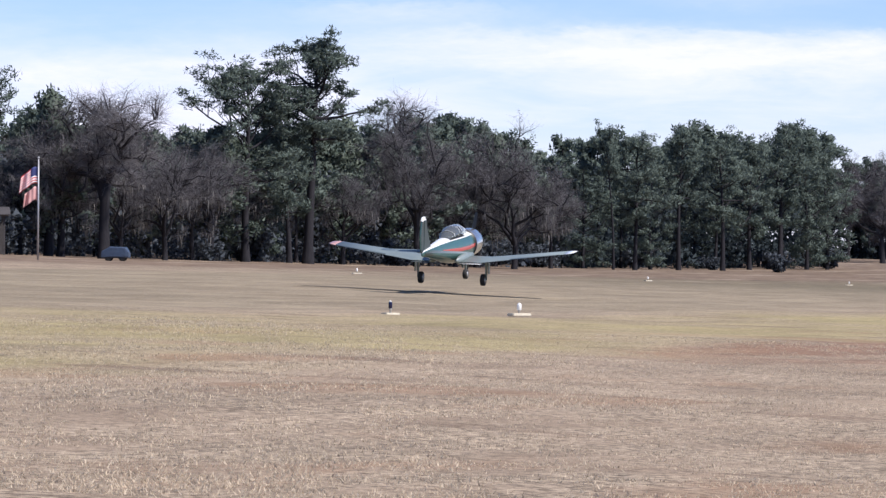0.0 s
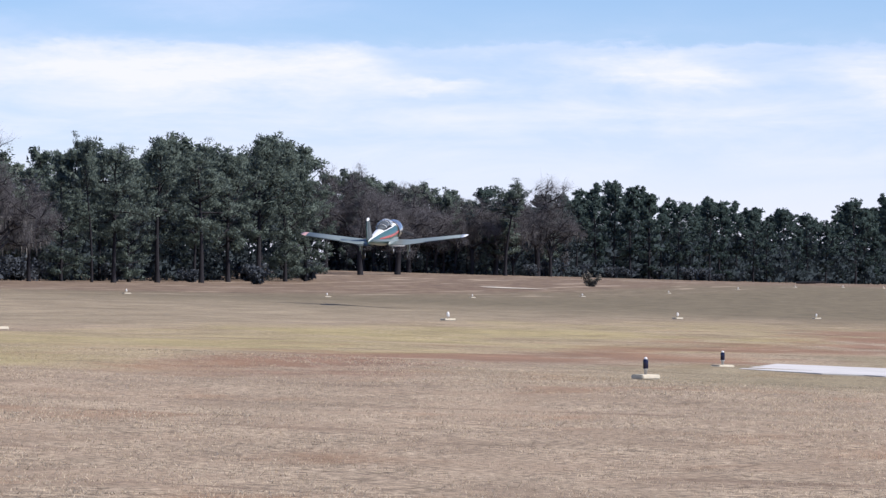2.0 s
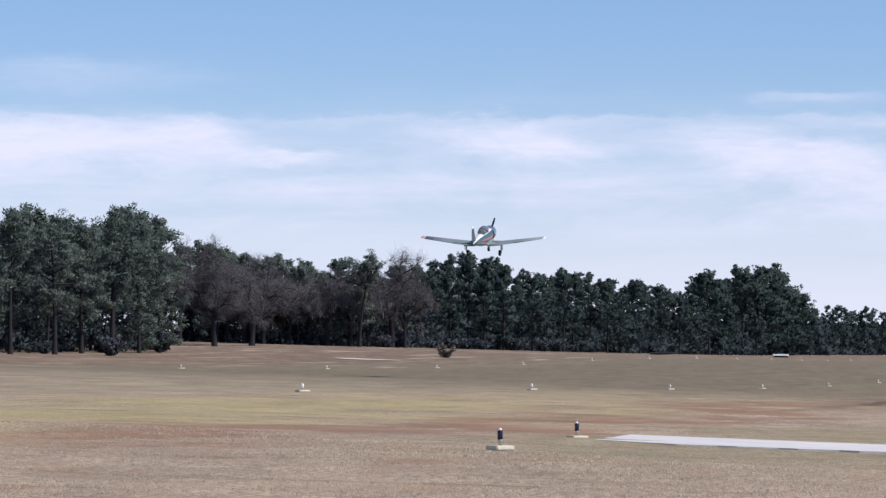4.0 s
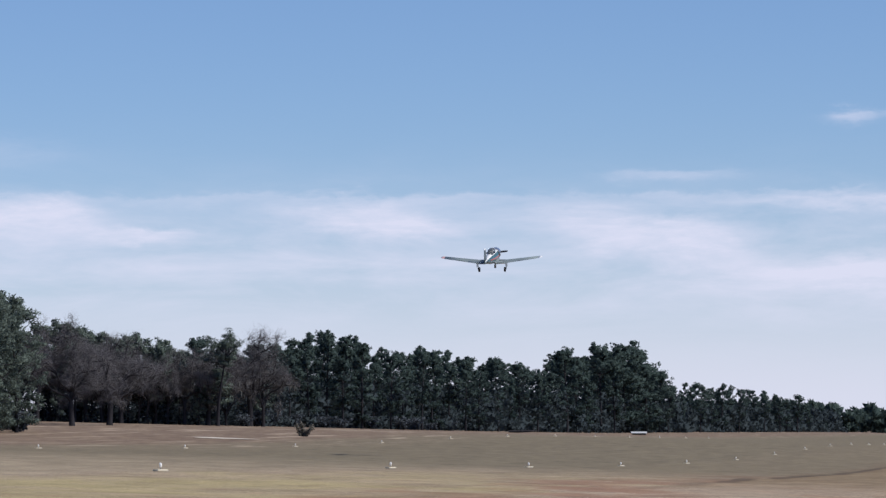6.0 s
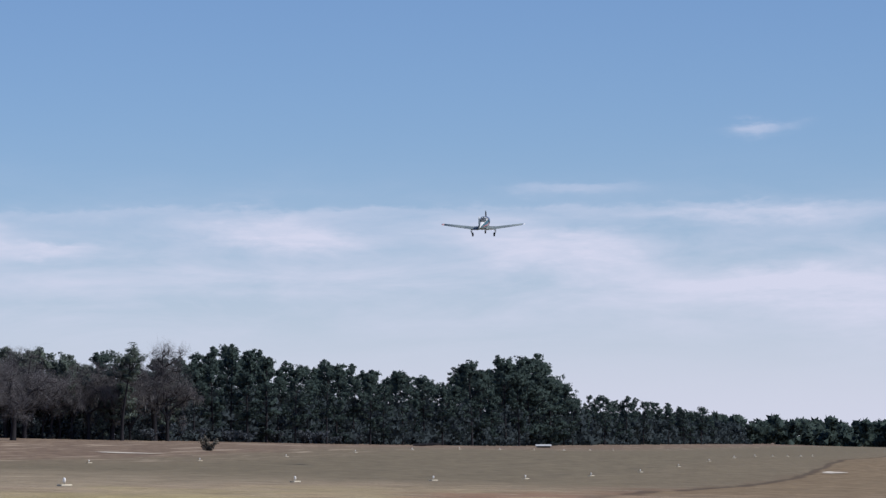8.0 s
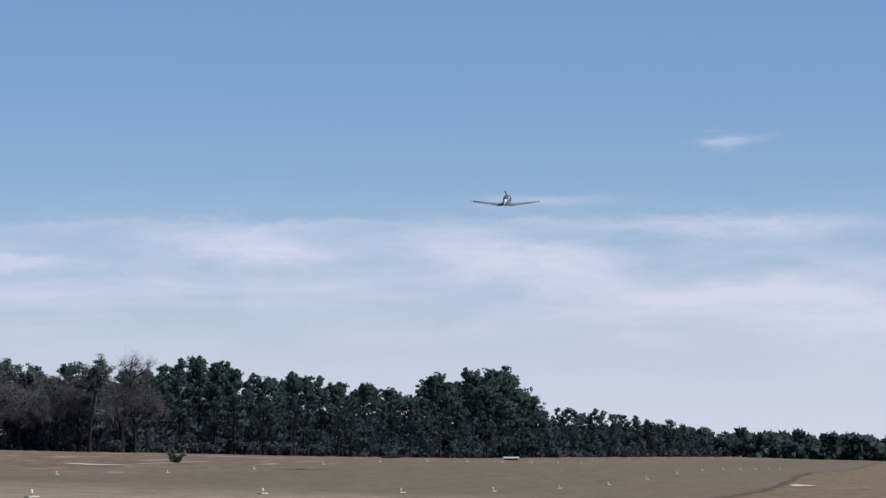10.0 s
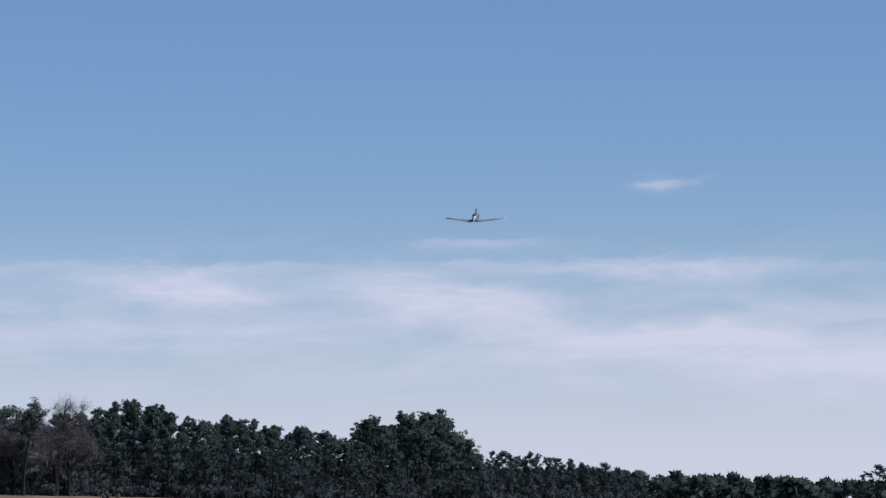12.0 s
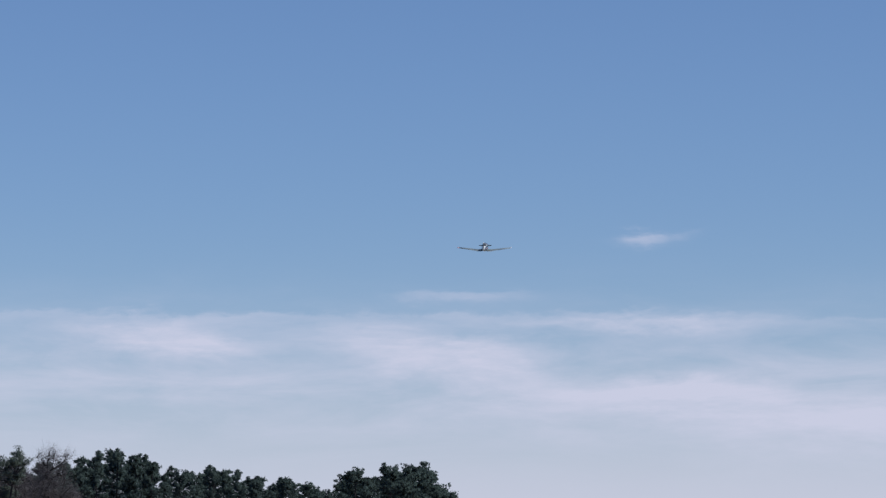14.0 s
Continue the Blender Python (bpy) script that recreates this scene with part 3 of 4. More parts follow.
KINDS = {
    "pine": [pine(sd, "tall dark green pine with a bare lower trunk", bare=b, spread=sp, limbs=n, count=42, leaf=0.38, clump=1.15, stout=0.36)
             for sd, b, sp, n in ((1, 0.4, 6.4, 28), (2, 0.46, 6.9, 26), (3, 0.32, 6.0, 30), (4, 0.5, 6.2, 24), (5, 0.28, 6.5, 32))],
    "tall": [pine(11, "very tall pine with a wide open umbrella crown", bare=0.57, spread=5.4, limbs=27, clump=0.92, count=58, leaf=0.3, open_in=0.7, widest=0.4, droop=-0.05, stout=0.4, side=6, forks=4),
             pine(12, "tall pine with long spreading limbs", bare=0.3, spread=6.4, limbs=34, clump=0.95, count=58, leaf=0.3, open_in=0.6, widest=0.5, stout=0.34, side=6, forks=4)],
    "flat": [pine(13, "slender pine with a flat-topped crown", bare=0.7, spread=6.0, limbs=20, clump=1.0, count=40, widest=0.72, droop=0.1, stout=0.34)],
    "edge": [pine(14, "pine foliaged almost to the ground", bare=0.08, spread=6.2, limbs=36, clump=1.0, count=46, leaf=0.36, droop=-0.3),
             pine(15, "broad pine with drooping lower limbs", bare=0.05, spread=7.0, limbs=38, clump=1.05, count=46, leaf=0.36, droop=-0.35)],
    "back": [pine(sd, "dark pine standing inside the wood", bare=b, spread=6.0, limbs=22, clump=1.3, count=22, leaf=0.54, side=3)
             for sd, b in ((16, 0.3), (17, 0.2), (18, 0.4))],
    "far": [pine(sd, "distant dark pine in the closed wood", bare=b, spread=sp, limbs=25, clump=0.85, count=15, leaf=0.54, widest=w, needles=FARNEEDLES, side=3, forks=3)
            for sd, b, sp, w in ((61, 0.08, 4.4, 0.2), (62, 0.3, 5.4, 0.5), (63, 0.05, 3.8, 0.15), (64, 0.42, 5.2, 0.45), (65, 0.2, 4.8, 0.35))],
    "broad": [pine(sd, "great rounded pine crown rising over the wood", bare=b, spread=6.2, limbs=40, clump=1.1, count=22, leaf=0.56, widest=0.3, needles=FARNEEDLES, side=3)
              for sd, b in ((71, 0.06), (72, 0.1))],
    "green": [broadleaf(21, "broad dark evergreen tree with glossy leaves"), broadleaf(22, "evergreen tree with foliage down to the ground", spread=3.6)],
    "oak": [bare_tree(31, "leafless spreading oak hung with grey moss", h=16.6, moss=4, fine=40), bare_tree(32, "old leafless oak draped in grey moss", h=16.6, spread=7.5, moss=5, low=0.24, fine=40),
            bare_tree(33, "leafless oak with a dense brown twig crown", h=16.6, moss=1, low=0.34, fine=50)],
    "grove": [bare_tree(35, "round-crowned leafless oak with a clean dark trunk", spread=6.0, low=0.32, fine=50)],
    "bare": [bare_tree(41, "tall bare winter tree with upright limbs", spread=5.0, low=0.36, upright=0.85, fine=50), bare_tree(42, "bare grey tree with fine twigs", spread=6.0, low=0.36, upright=0.6, fine=36)],
}


def true_height(root):
    zs = np.concatenate([[v.co.z for v in o.data.vertices] for o in root.children if o.name.startswith("crown")])
    return float(np.percentile(zs, 99.3))


HEIGHTS = {k: [true_height(r) for r in v] for k, v in KINDS.items()}
placed, standing = {}, set()


def plant(kind, x, y, h, pick=None, wide=1.0):
    turn = (x * 12.9 + y * 7.7) % 360
    n = placed.get(kind, 0)
    placed[kind] = n + 1
    protos = KINDS[kind]
    k = n % len(protos) if pick is None else pick
    s = h / HEIGHTS[kind][k]
    m = pose(x, y, float(ground_z(x, y)), 0, 0, turn) @ Matrix.Diagonal((s * wide, s * wide, s, 1))
    src = protos[k]
    if src.name in standing:
        return copy_thing(src, m @ Matrix.Diagonal([1 / v for v in src.scale] + [1]))
    standing.add(src.name)
    src.matrix_basis = m
    return src


# the wood's skyline from the eye: degrees from the runway's line, degrees up
NEAR_SKYLINE = [(-29, 2.4), (-28.05, 2.13), (-27.55, 2.5), (-27.14, 2.59), (-26.8, 2.32), (-25.96, 2.1), (-25.46, 2.0), (-24.03, 2.1), (-22.94, 2.27), (-22.69, 2.13),
                (-21.85, 2.32), (-21.09, 2.3), (-20.58, 2.03), (-20.39, 1.86), (-20.2, 1.98), (-19.99, 1.79), (-19.78, 2.0), (-19.4, 1.82), (-19.15, 2.07), (-18.9, 2.15),
                (-18.39, 1.92), (-17.89, 2.16), (-17.3, 2.05), (-16.88, 2.01), (-16.38, 2.17), (-15.88, 2.06), (-15.46, 1.89)]
FAR_SKYLINE = [(-15.12, 1.66), (-14.7, 1.52), (-14.36, 1.53), (-13.86, 1.42), (-13.44, 1.38), (-12.85, 1.41), (-12.26, 1.33), (-11.67, 1.41), (-11.08, 1.51), (-10.74, 1.46),
               (-10.32, 1.28), (-10.11, 1.32), (-9.65, 1.24), (-9.14, 1.23), (-8.81, 1.14), (-8.3, 1.07), (-8.05, 1.04), (-7.81, 1.17), (-7.55, 1.25), (-7.22, 1.29),
               (-6.67, 1.34), (-6.38, 1.12), (-6.17, 0.86), (-5.96, 0.72), (-5.29, 0.77), (-4.95, 0.64), (-4.41, 0.62), (-4.2, 0.46), (-3.99, 0.36), (-3.85, 0.25)]
SKYLINE = np.array(NEAR_SKYLINE + FAR_SKYLINE)
# the wood's edge on the plan
EDGE_Y = [150, 200, 300, 400, 548, 566, 668, 690, 1000, 2300]
EDGE_X = [-128, -130, -133, -141, -149, -198, -198, -152, -144, -140]
# trees that stand out: kind, which one, degrees from the runway's line, degrees up to the top, metres behind the edge, width
STANDOUT = [("pine", 1, -28.5, 3.2, 0, 0.9), ("green", 0, -27.3, 2.55, 3, 1.0), ("bare", 0, -26.5, 2.6, -2, 1.1), ("oak", 1, -25.6, 1.75, 1, 0.9),
            ("oak", 0, -24.9, 1.9, 4, 0.9), ("tall", 0, -23.47, 3.43, 1, 1.22), ("tall", 1, -24.4, 3.1, 4, 1.3), ("edge", 0, -24.2, 2.35, 6, 1.0), ("pine", 2, -23.75, 2.5, 2, 1.0), ("green", 1, -22.95, 2.2, 7, 1.1),
            ("bare", 1, -22.15, 2.5, 12, 1.1), ("oak", 2, -21.85, 2.3, 0, 0.85), ("oak", 0, -20.95, 2.1, 2, 0.9), ("oak", 1, -20.4, 1.72, -3, 1.0), ("oak", 2, -19.85, 1.45, 3, 0.9),
            ("flat", 0, -18.92, 2.2, 1, 0.62), ("pine", 0, -18.6, 2.02, 0, 1.0), ("pine", 3, -17.95, 2.17, 1, 1.0), ("pine", 1, -17.3, 2.03, 0, 1.1), ("pine", 4, -16.9, 1.95, 2, 1.0),
            ("pine", 2, -16.45, 2.17, 1, 1.1), ("edge", 0, -16.05, 2.0, 0, 1.0), ("edge", 1, -15.75, 1.78, -1, 1.0), 
            ("flat", 0, -12.77, 1.54, -7, 1.25), ("bare", 1, -12.3, 1.53, 2, 1.1), ("oak", 0, -12.1, 1.25, 0, 0.85), ("far", 3, -4.16, 0.56, 0, 1.3), ("far", 1, -4.32, 0.5, 4, 1.2)]


def on_edge(az, back):
    """The place on the ground that many degrees from the runway's line, that many metres behind the wood's edge."""
    k = math.tan(radians(-az))
    y = np.arange(180.0, 2600.0, 1.0)
    inside = np.nonzero(-k * y < np.interp(y, EDGE_Y, EDGE_X) - back)[0]
    y = float(y[inside[0]]) if len(inside) else 2600.0
    return -k * y, y


def rise_to(x, y, el):
    """The height of what stands at x, y and reaches el degrees up from the eye."""
    return math.tan(radians(el)) * math.hypot(x, y) + EYE - float(ground_z(x, y))


def build_wood():
    for kind, pick, az, el, back, wide in STANDOUT:
        x, y = on_edge(az, back)
        plant(kind, x, y, rise_to(x, y, el), pick, wide)
    # two oaks that stand free in the clearing
    for az, el, x, wide in ((-14.93, 1.52, -162.0, 1.0), (-14.38, 1.4, -162.0, 1.15)):
        y = x / math.tan(radians(az))
        plant("grove", x, y, rise_to(x, y, el), 0, wide)
    rng = np.random.default_rng(77)
    # the mass of the wood in three ranks, under the skyline
    for rank, (gap, deep, low) in enumerate(((0.21, 3.0, 0.58), (0.2, 13.0, 0.78), (0.2, 24.0, 0.84))):
        az = -29.5
        while az < -3.9:
            az += gap * (0.6 + 0.8 * rng.random()) * (1.5 if az < -15.3 else 1.0)
            x, y = on_edge(az, deep + 7 * rng.random())
            el = float(np.interp(az, SKYLINE[:, 0], SKYLINE[:, 1])) * (low + (1.025 - low) * rng.random() ** 0.8)
            u = rng.random()
            pick = None
            if az < -20:
                kind = ("oak" if u < 0.4 else "back" if u < 0.7 else "green") if rank == 0 else ("back" if u < 0.6 else "green" if u < 0.85 else "oak")
                if kind == "oak":
                    el *= 0.86
            elif az < -15.5:
                kind = ("pine" if u < 0.7 else "edge") if rank == 0 else "back"
                if rank == 0:
                    el *= 0.86
            elif az < -13.2:
                kind = ("grove" if u < 0.25 else "oak" if u < 0.55 else "back") if rank == 0 else ("oak" if u < 0.2 else "back")
                if kind == "oak":
                    pick = 2
            elif az < -12 and rank == 0:
                kind = "oak" if u < 0.3 else "back"
                el *= 0.88
            elif -7.8 < az < -6.2 and u < 0.45:
                kind = "broad"
            else:
                kind = "far"
            plant(kind, x, y, rise_to(x, y, el), pick, 0.85 + 0.35 * rng.random())


build_wood()


def build_undergrowth():
    """Brush and saplings that fill the wood between the trunks."""
    rng = np.random.default_rng(5)
    out = []
    for y0, y1, n, size, leaf in ((185, 420, 2200, 1.3, 0.34), (420, 760, 2400, 1.7, 0.5), (600, 740, 500, 1.7, 0.5), (760, 1400, 1500, 2.4, 0.9), (1400, 2400, 900, 3.2, 1.5)):
        yy = rng.uniform(y0, y1, n)
        front = np.interp(yy, EDGE_Y, EDGE_X) - 5
        xx = front - rng.random(n) * 40
        hh = rng.random(n) ** 1.5 * np.where(yy < 400, 8.0, 11.0) + 0.2
        c = np.stack([xx, yy, ground_z(xx, yy) + hh], 1)
        out.append(tufts(rng, c, np.full(n, size), 42, leaf, 0.9))
    # brush farther off gets the tone darkened for shade between the trunks
    for piece, leaves in ((out[:1], UNDER), (out[1:], FARUNDER_SHADE)):
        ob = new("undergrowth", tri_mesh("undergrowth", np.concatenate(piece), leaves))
        tagged(ob, "tangled brush and saplings under the trees, shade and haze in their colour", "undergrowth", kind="stuff")
    out = []
    n = 2200
    xx = rng.uniform(-520, 560, n)
    yy = rng.uniform(2750, 3050, n)
    top = np.interp(xx, [-520, -230, -160, -60, -10, 20, 60, 560], [20, 19, 19, 18, 17, 18, 19, 20])
    hh = rng.random(n) * top * (0.85 + 0.15 * rng.random(n))
    out.append(tufts(rng, np.stack([xx, yy, ground_z(xx, yy) + hh], 1), np.full(n, 5.0), 44, 3.4, 0.8, 0.08))
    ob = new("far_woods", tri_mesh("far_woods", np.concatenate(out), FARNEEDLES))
    tagged(ob, "distant blue-green tree line across the end of the field", "woods", kind="stuff")


build_undergrowth()
bush = shrub(51, "lone dry grey-green bush in the rough grass", 2.5, DRYLEAF)
bush.matrix_basis = pose(-117, 575, float(ground_z(-117, 575)))
rng_s = np.random.default_rng(9)
low_bush = shrub(52, "low shrub at the foot of the trees", 3.0)
low_bush.matrix_basis = pose(-139, 470, float(ground_z(-139, 470)))
for i in range(34):
    y = 225 + i * 21 + rng_s.random() * 14
    x = float(np.interp(y, EDGE_Y, EDGE_X)) - 1 - rng_s.random() * 6
    k = 0.6 + 0.8 * rng_s.random()
    if 552 < y < 645:
        continue
    copy_thing(low_bush, pose(x, y, float(ground_z(x, y)), 0, 0, i * 50) @ Matrix.Diagonal((k * 1.2, k * 1.2, k, 1)))
for x, y, h in ((-11, 1690, 15.0), (-3, 1712, 19.5), (6, 1700, 21.0), (16, 1730, 20.0), (28, 1716, 21.5)):
    plant("far", x, y, h, wide=1.3)


def build_turf_blades():
    """Dry grass blades of the near turf."""
    rng = np.random.default_rng(3)
    n = 250000
    x, y = rng.uniform(-38, 4, n), 22 + 62 * rng.random(n) ** 1.5
    keep = (noise_field(x, y) > -0.9 + 1.2 * rng.random(n)) & ((x < -12.6) | (y < 76))
    x, y = x[keep], y[keep]
    n = len(x)
    tris = []
    for _ in range(2):
        bx, by = x + rng.normal(size=n) * 0.04, y + rng.normal(size=n) * 0.04
        h, w, a = 0.006 + 0.024 * rng.random(n) ** 1.5, 0.004 + 0.007 * rng.random(n), rng.random(n) * 6.283
        z = ground_z(bx, by) - 0.01 + 0.05 * np.sin(bx * 0.31 + 1.3 * np.sin(by * 0.07)) * np.sin(by * 0.23 + bx * 0.05)
        s = np.stack([np.cos(a) * w, np.sin(a) * w, np.zeros(n)], 1)
        base = np.stack([bx, by, z], 1)
        tip = base + np.stack([rng.normal(size=n) * 0.022, rng.normal(size=n) * 0.022, h + 0.012], 1)
        tris.append(np.stack([base - s, base + s, tip], 1))
    tagged(new("grass", tri_mesh("grass", np.concatenate(tris), STRAW)), "short dry straw-coloured grass blades", "grass", kind="stuff")


def noise_field(x, y):
    return np.sin(x * 1.7 + 2 * np.sin(y * 0.6)) * np.sin(y * 1.1 + 1.5 * np.sin(x * 0.9)) + 0.5 * np.sin(x * 5.1 + y * 2.3)


build_turf_blades()


# ---- field lamps ----
def lathe(profile, sides=12):
    """Verts and faces turned round z from (radius, height) pairs."""
    vs = [(r * math.cos(2 * math.pi * k / sides), r * math.sin(2 * math.pi * k / sides), z) for r, z in profile for k in range(sides)]
    fs = [(i * sides + k, i * sides + (k + 1) % sides, (i + 1) * sides + (k + 1) % sides, (i + 1) * sides + k) for i in range(len(profile) - 1) for k in range(sides)]
    fs += [tuple(range(sides))[::-1], tuple(range(len(vs) - sides, len(vs)))]
    return vs, fs


def block(sx, sy, sz, z0=0.0, bevel=0.02):
    bm = bmesh.new()
    bmesh.ops.create_cube(bm, size=1.0)
    bmesh.ops.scale(bm, vec=(sx, sy, sz), verts=bm.verts)
    bmesh.ops.translate(bm, vec=(0, 0, z0 + sz / 2), verts=bm.verts)
    bmesh.ops.bevel(bm, geom=bm.edges[:], offset=bevel, segments=2, affect="EDGES")
    me = bpy.data.meshes.new("block")
    bm.to_mesh(me)
    bm.free()
    return me


def field_lamp(label, lens_mat, base_w, base_h, tall, wide=1.0, group="runway edge lamps"):
    root = tagged(new("runway_lamp"), label, "runway light", group)
    base = block(base_w, 0.42, base_h, -0.01)
    base.materials.append(CREAM)
    part("base", base, root, "weathered pale base slab")
    part("stem", mesh_of("stem", *lathe([(0.03, base_h - 0.01), (0.03, tall * 0.42), (0.05, tall * 0.44), (0.05, tall * 0.48)]), GREYMETAL, True), root, "slim grey stem")
    w = 0.085 * wide
    part("lens", mesh_of("lens", *lathe([(w * 0.8, tall * 0.46), (w, tall * 0.5), (w, tall * 0.88), (w * 0.85, tall * 0.93), (w * 0.55, tall * 0.95)]), lens_mat, True), root, "glass lens")
    part("cap", mesh_of("cap", *lathe([(w * 0.6, tall * 0.93), (w * 0.62, tall * 0.97), (w * 0.45, tall * 1.02), (w * 0.15, tall * 1.04)]), WHITE, True), root, "white cap")
    return root


def stand(ob, x, y, turn=0.0, first=True):
    m = pose(x, y, float(ground_z(x, y)), 0, 0, turn)
    if first:
        ob.matrix_basis = m
        return ob
    return copy_thing(ob, m)


white_lamp = field_lamp("white runway edge lamp on a pale slab in the turf", WHITE, 0.62, 0.09, 0.38, 0.8)
stand(white_lamp, -40.1, 108.3, 48)
for i in range(1, 15):
    stand(white_lamp, -42.7, 115.2 + 61 * i, 42 + i * 7 % 15, False)
for i in range(0, 14):
    stand(white_lamp, -98.5, 235.0 + 61 * i, 38 + i * 11 % 20, False)
blue_lamp = field_lamp("dark-lensed taxiway lamp on a cream slab", DARKGLASS, 0.42, 0.09, 0.4, 0.62, "taxiway edge lamps")
stand(blue_lamp, -13.8, 73.2, 44)
stand(blue_lamp, -15.2, 90.5, 40, False)
stand(blue_lamp, -39.7, 97.1, 46, False)


# ---- shaping helpers ----
def loft(sections, sides=20, power=2.3, a0=0.0, a1=360.0, closed=True):
    """A skin through (y, half width, bottom, top) sections; a0 to a1 is the part of the ring, degrees from the right side up."""
    vs, fs = [], []
    n = sides if closed else sides + 1
    for y, w, lo, hi in sections:
        for k in range(n):
            a = radians(a0 + (a1 - a0) * k / sides)
            c, s = math.cos(a), math.sin(a)
            vs.append((w * math.copysign(abs(c) ** (2 / power), c), y, (lo + hi) / 2 + (hi - lo) / 2 * math.copysign(abs(s) ** (2 / power), s)))
    for i in range(len(sections) - 1):
        for k in range(sides):
            a, b = i * n + k, i * n + (k + 1) % n
            fs.append((a, b, b + n, a + n))
    if closed:
        fs += [tuple(range(n))[::-1], tuple(range(len(vs) - n, len(vs)))]
    return vs, fs


def foil(stations, n=10):
    """A wing through (x, y of the leading edge, z, chord, thickness) stations along the span."""
    vs, fs = [], []
    for x, y, z, c, t in stations:
        ring = []
        for k in range(n + 1):
            q = (1 - math.cos(math.pi * k / n)) / 2
            ring.append((q, 2.6 * t * (0.2969 * math.sqrt(q) - 0.126 * q - 0.3516 * q * q + 0.2843 * q ** 3 - 0.1015 * q ** 4) * 2))
        loop = [(x, y - c * q, z + c * h * 0.62) for q, h in ring] + [(x, y - c * q, z - c * h * 0.38) for q, h in ring[-2:0:-1]]
        vs += loop
    m = 2 * n
    for i in range(len(stations) - 1):
        for k in range(m):
            a, b = i * m + k, i * m + (k + 1) % m
            fs.append((a, b, b + m, a + m))
    fs += [tuple(range(m))[::-1], tuple(range(len(vs) - m, len(vs)))]
    return vs, fs


def fin_mesh(outline, thick):
    """An upright surface: (y, z) outline with a rounded thickness."""
    n = len(outline)
    cy, cz = sum(p[0] for p in outline) / n, sum(p[1] for p in outline) / n
    vs = []
    for x, k in ((-thick, 0.9), (-thick * 0.6, 1.0), (thick * 0.6, 1.0), (thick, 0.9)):
        vs += [(x, cy + (y - cy) * k, cz + (z - cz) * k) for y, z in outline]
    fs = [(i * n + k, i * n + (k + 1) % n, (i + 1) * n + (k + 1) % n, (i + 1) * n + k) for i in range(3) for k in range(n)]
    fs += [tuple(range(n))[::-1], tuple(range(3 * n, 4 * n))]
    return vs, fs


def moved(vf, m):
    return [m @ Vector(v) for v in vf[0]], vf[1]


# ---- by the wood's edge ----
def build_flag():
    """A flag's cloth with folds, striped red and white with a blue canton."""
    mat = bpy.data.materials.new("flag_cloth")
    mat.use_nodes = True
    nt = mat.node_tree
    b = nt.nodes["Principled BSDF"]
    m = node_maths(nt)
    co = nt.nodes.new("ShaderNodeTexCoord")
    sep = nt.nodes.new("ShaderNodeSeparateXYZ")
    nt.links.new(co.outputs["UV"], sep.inputs[0])
    u, v, _ = sep.outputs
    odd = m("GREATER_THAN", m("MODULO", m("MULTIPLY", v, 13.0), 2.0), 1.0)
    canton = m("MULTIPLY", m("LESS_THAN", u, 0.4), m("GREATER_THAN", v, 0.46))
    m1, m2 = nt.nodes.new("ShaderNodeMix"), nt.nodes.new("ShaderNodeMix")
    m1.data_type = m2.data_type = "RGBA"
    m1.inputs["A"].default_value, m1.inputs["B"].default_value = (0.55, 0.07, 0.07, 1), (0.8, 0.78, 0.77, 1)
    m2.inputs["B"].default_value = (0.03, 0.04, 0.14, 1)
    nt.links.new(odd, m1.inputs["Factor"])
    nt.links.new(canton, m2.inputs["Factor"])
    nt.links.new(m1.outputs["Result"], m2.inputs["A"])
    nt.links.new(m2.outputs["Result"], b.inputs["Base Color"])
    b.inputs["Roughness"].default_value = 0.8
    return mat


def flag_pole(x, y, h):
    root = tagged(new("flagpole"), "white flagpole with a striped flag and a red pennant", "flagpole")
    part("pole", mesh_of("pole", *lathe([(0.07, -0.1), (0.06, h * 0.5), (0.045, h)], 10), GREYMETAL, True), root, "slim pale metal pole")
    part("finial", mesh_of("finial", *lathe([(0.02, h), (0.08, h + 0.05), (0.08, h + 0.1), (0.02, h + 0.15)], 10), GREYMETAL, True), root)
    cloth = build_flag()
    for name, z0, fl, fw, mat, word in (("flag", h - 1.65, 1.35, 1.1, cloth, "striped flag with a dark blue canton, hanging in folds"),
                                        ("pennant", h - 2.75, 1.05, 0.9, RED_CLOTH, "pale red second flag below")):
        vs, uv, fs, n, k = [], [], [], 16, 8
        for i in range(n + 1):
            for j in range(k + 1):
                q, r = i / n, j / k
                vs.append((-0.06 - fl * q * (0.9 - 0.1 * r), 0.14 * math.sin(q * 9 + r) * q + 0.05 * math.sin(q * 17), z0 + fw * r - 0.55 * q * q * fl + 0.05 * math.sin(q * 8)))
                uv.append((q, r))
        for i in range(n):
            for j in range(k):
                a = i * (k + 1) + j
                fs.append((a, a + k + 1, a + k + 2, a + 1))
        me = mesh_of(name, vs, fs, mat, True)
        layer = me.uv_layers.new(name="cloth")
        for lp in me.loops:
            layer.data[lp.index].uv = uv[lp.vertex_index]
        ob = part(name, me, root, word)
        sol = ob.modifiers.new("thickness", "SOLIDIFY")
        sol.thickness = 0.008
    root.matrix_basis = pose(x, y, float(ground_z(x, y)), 0, 0, 25)


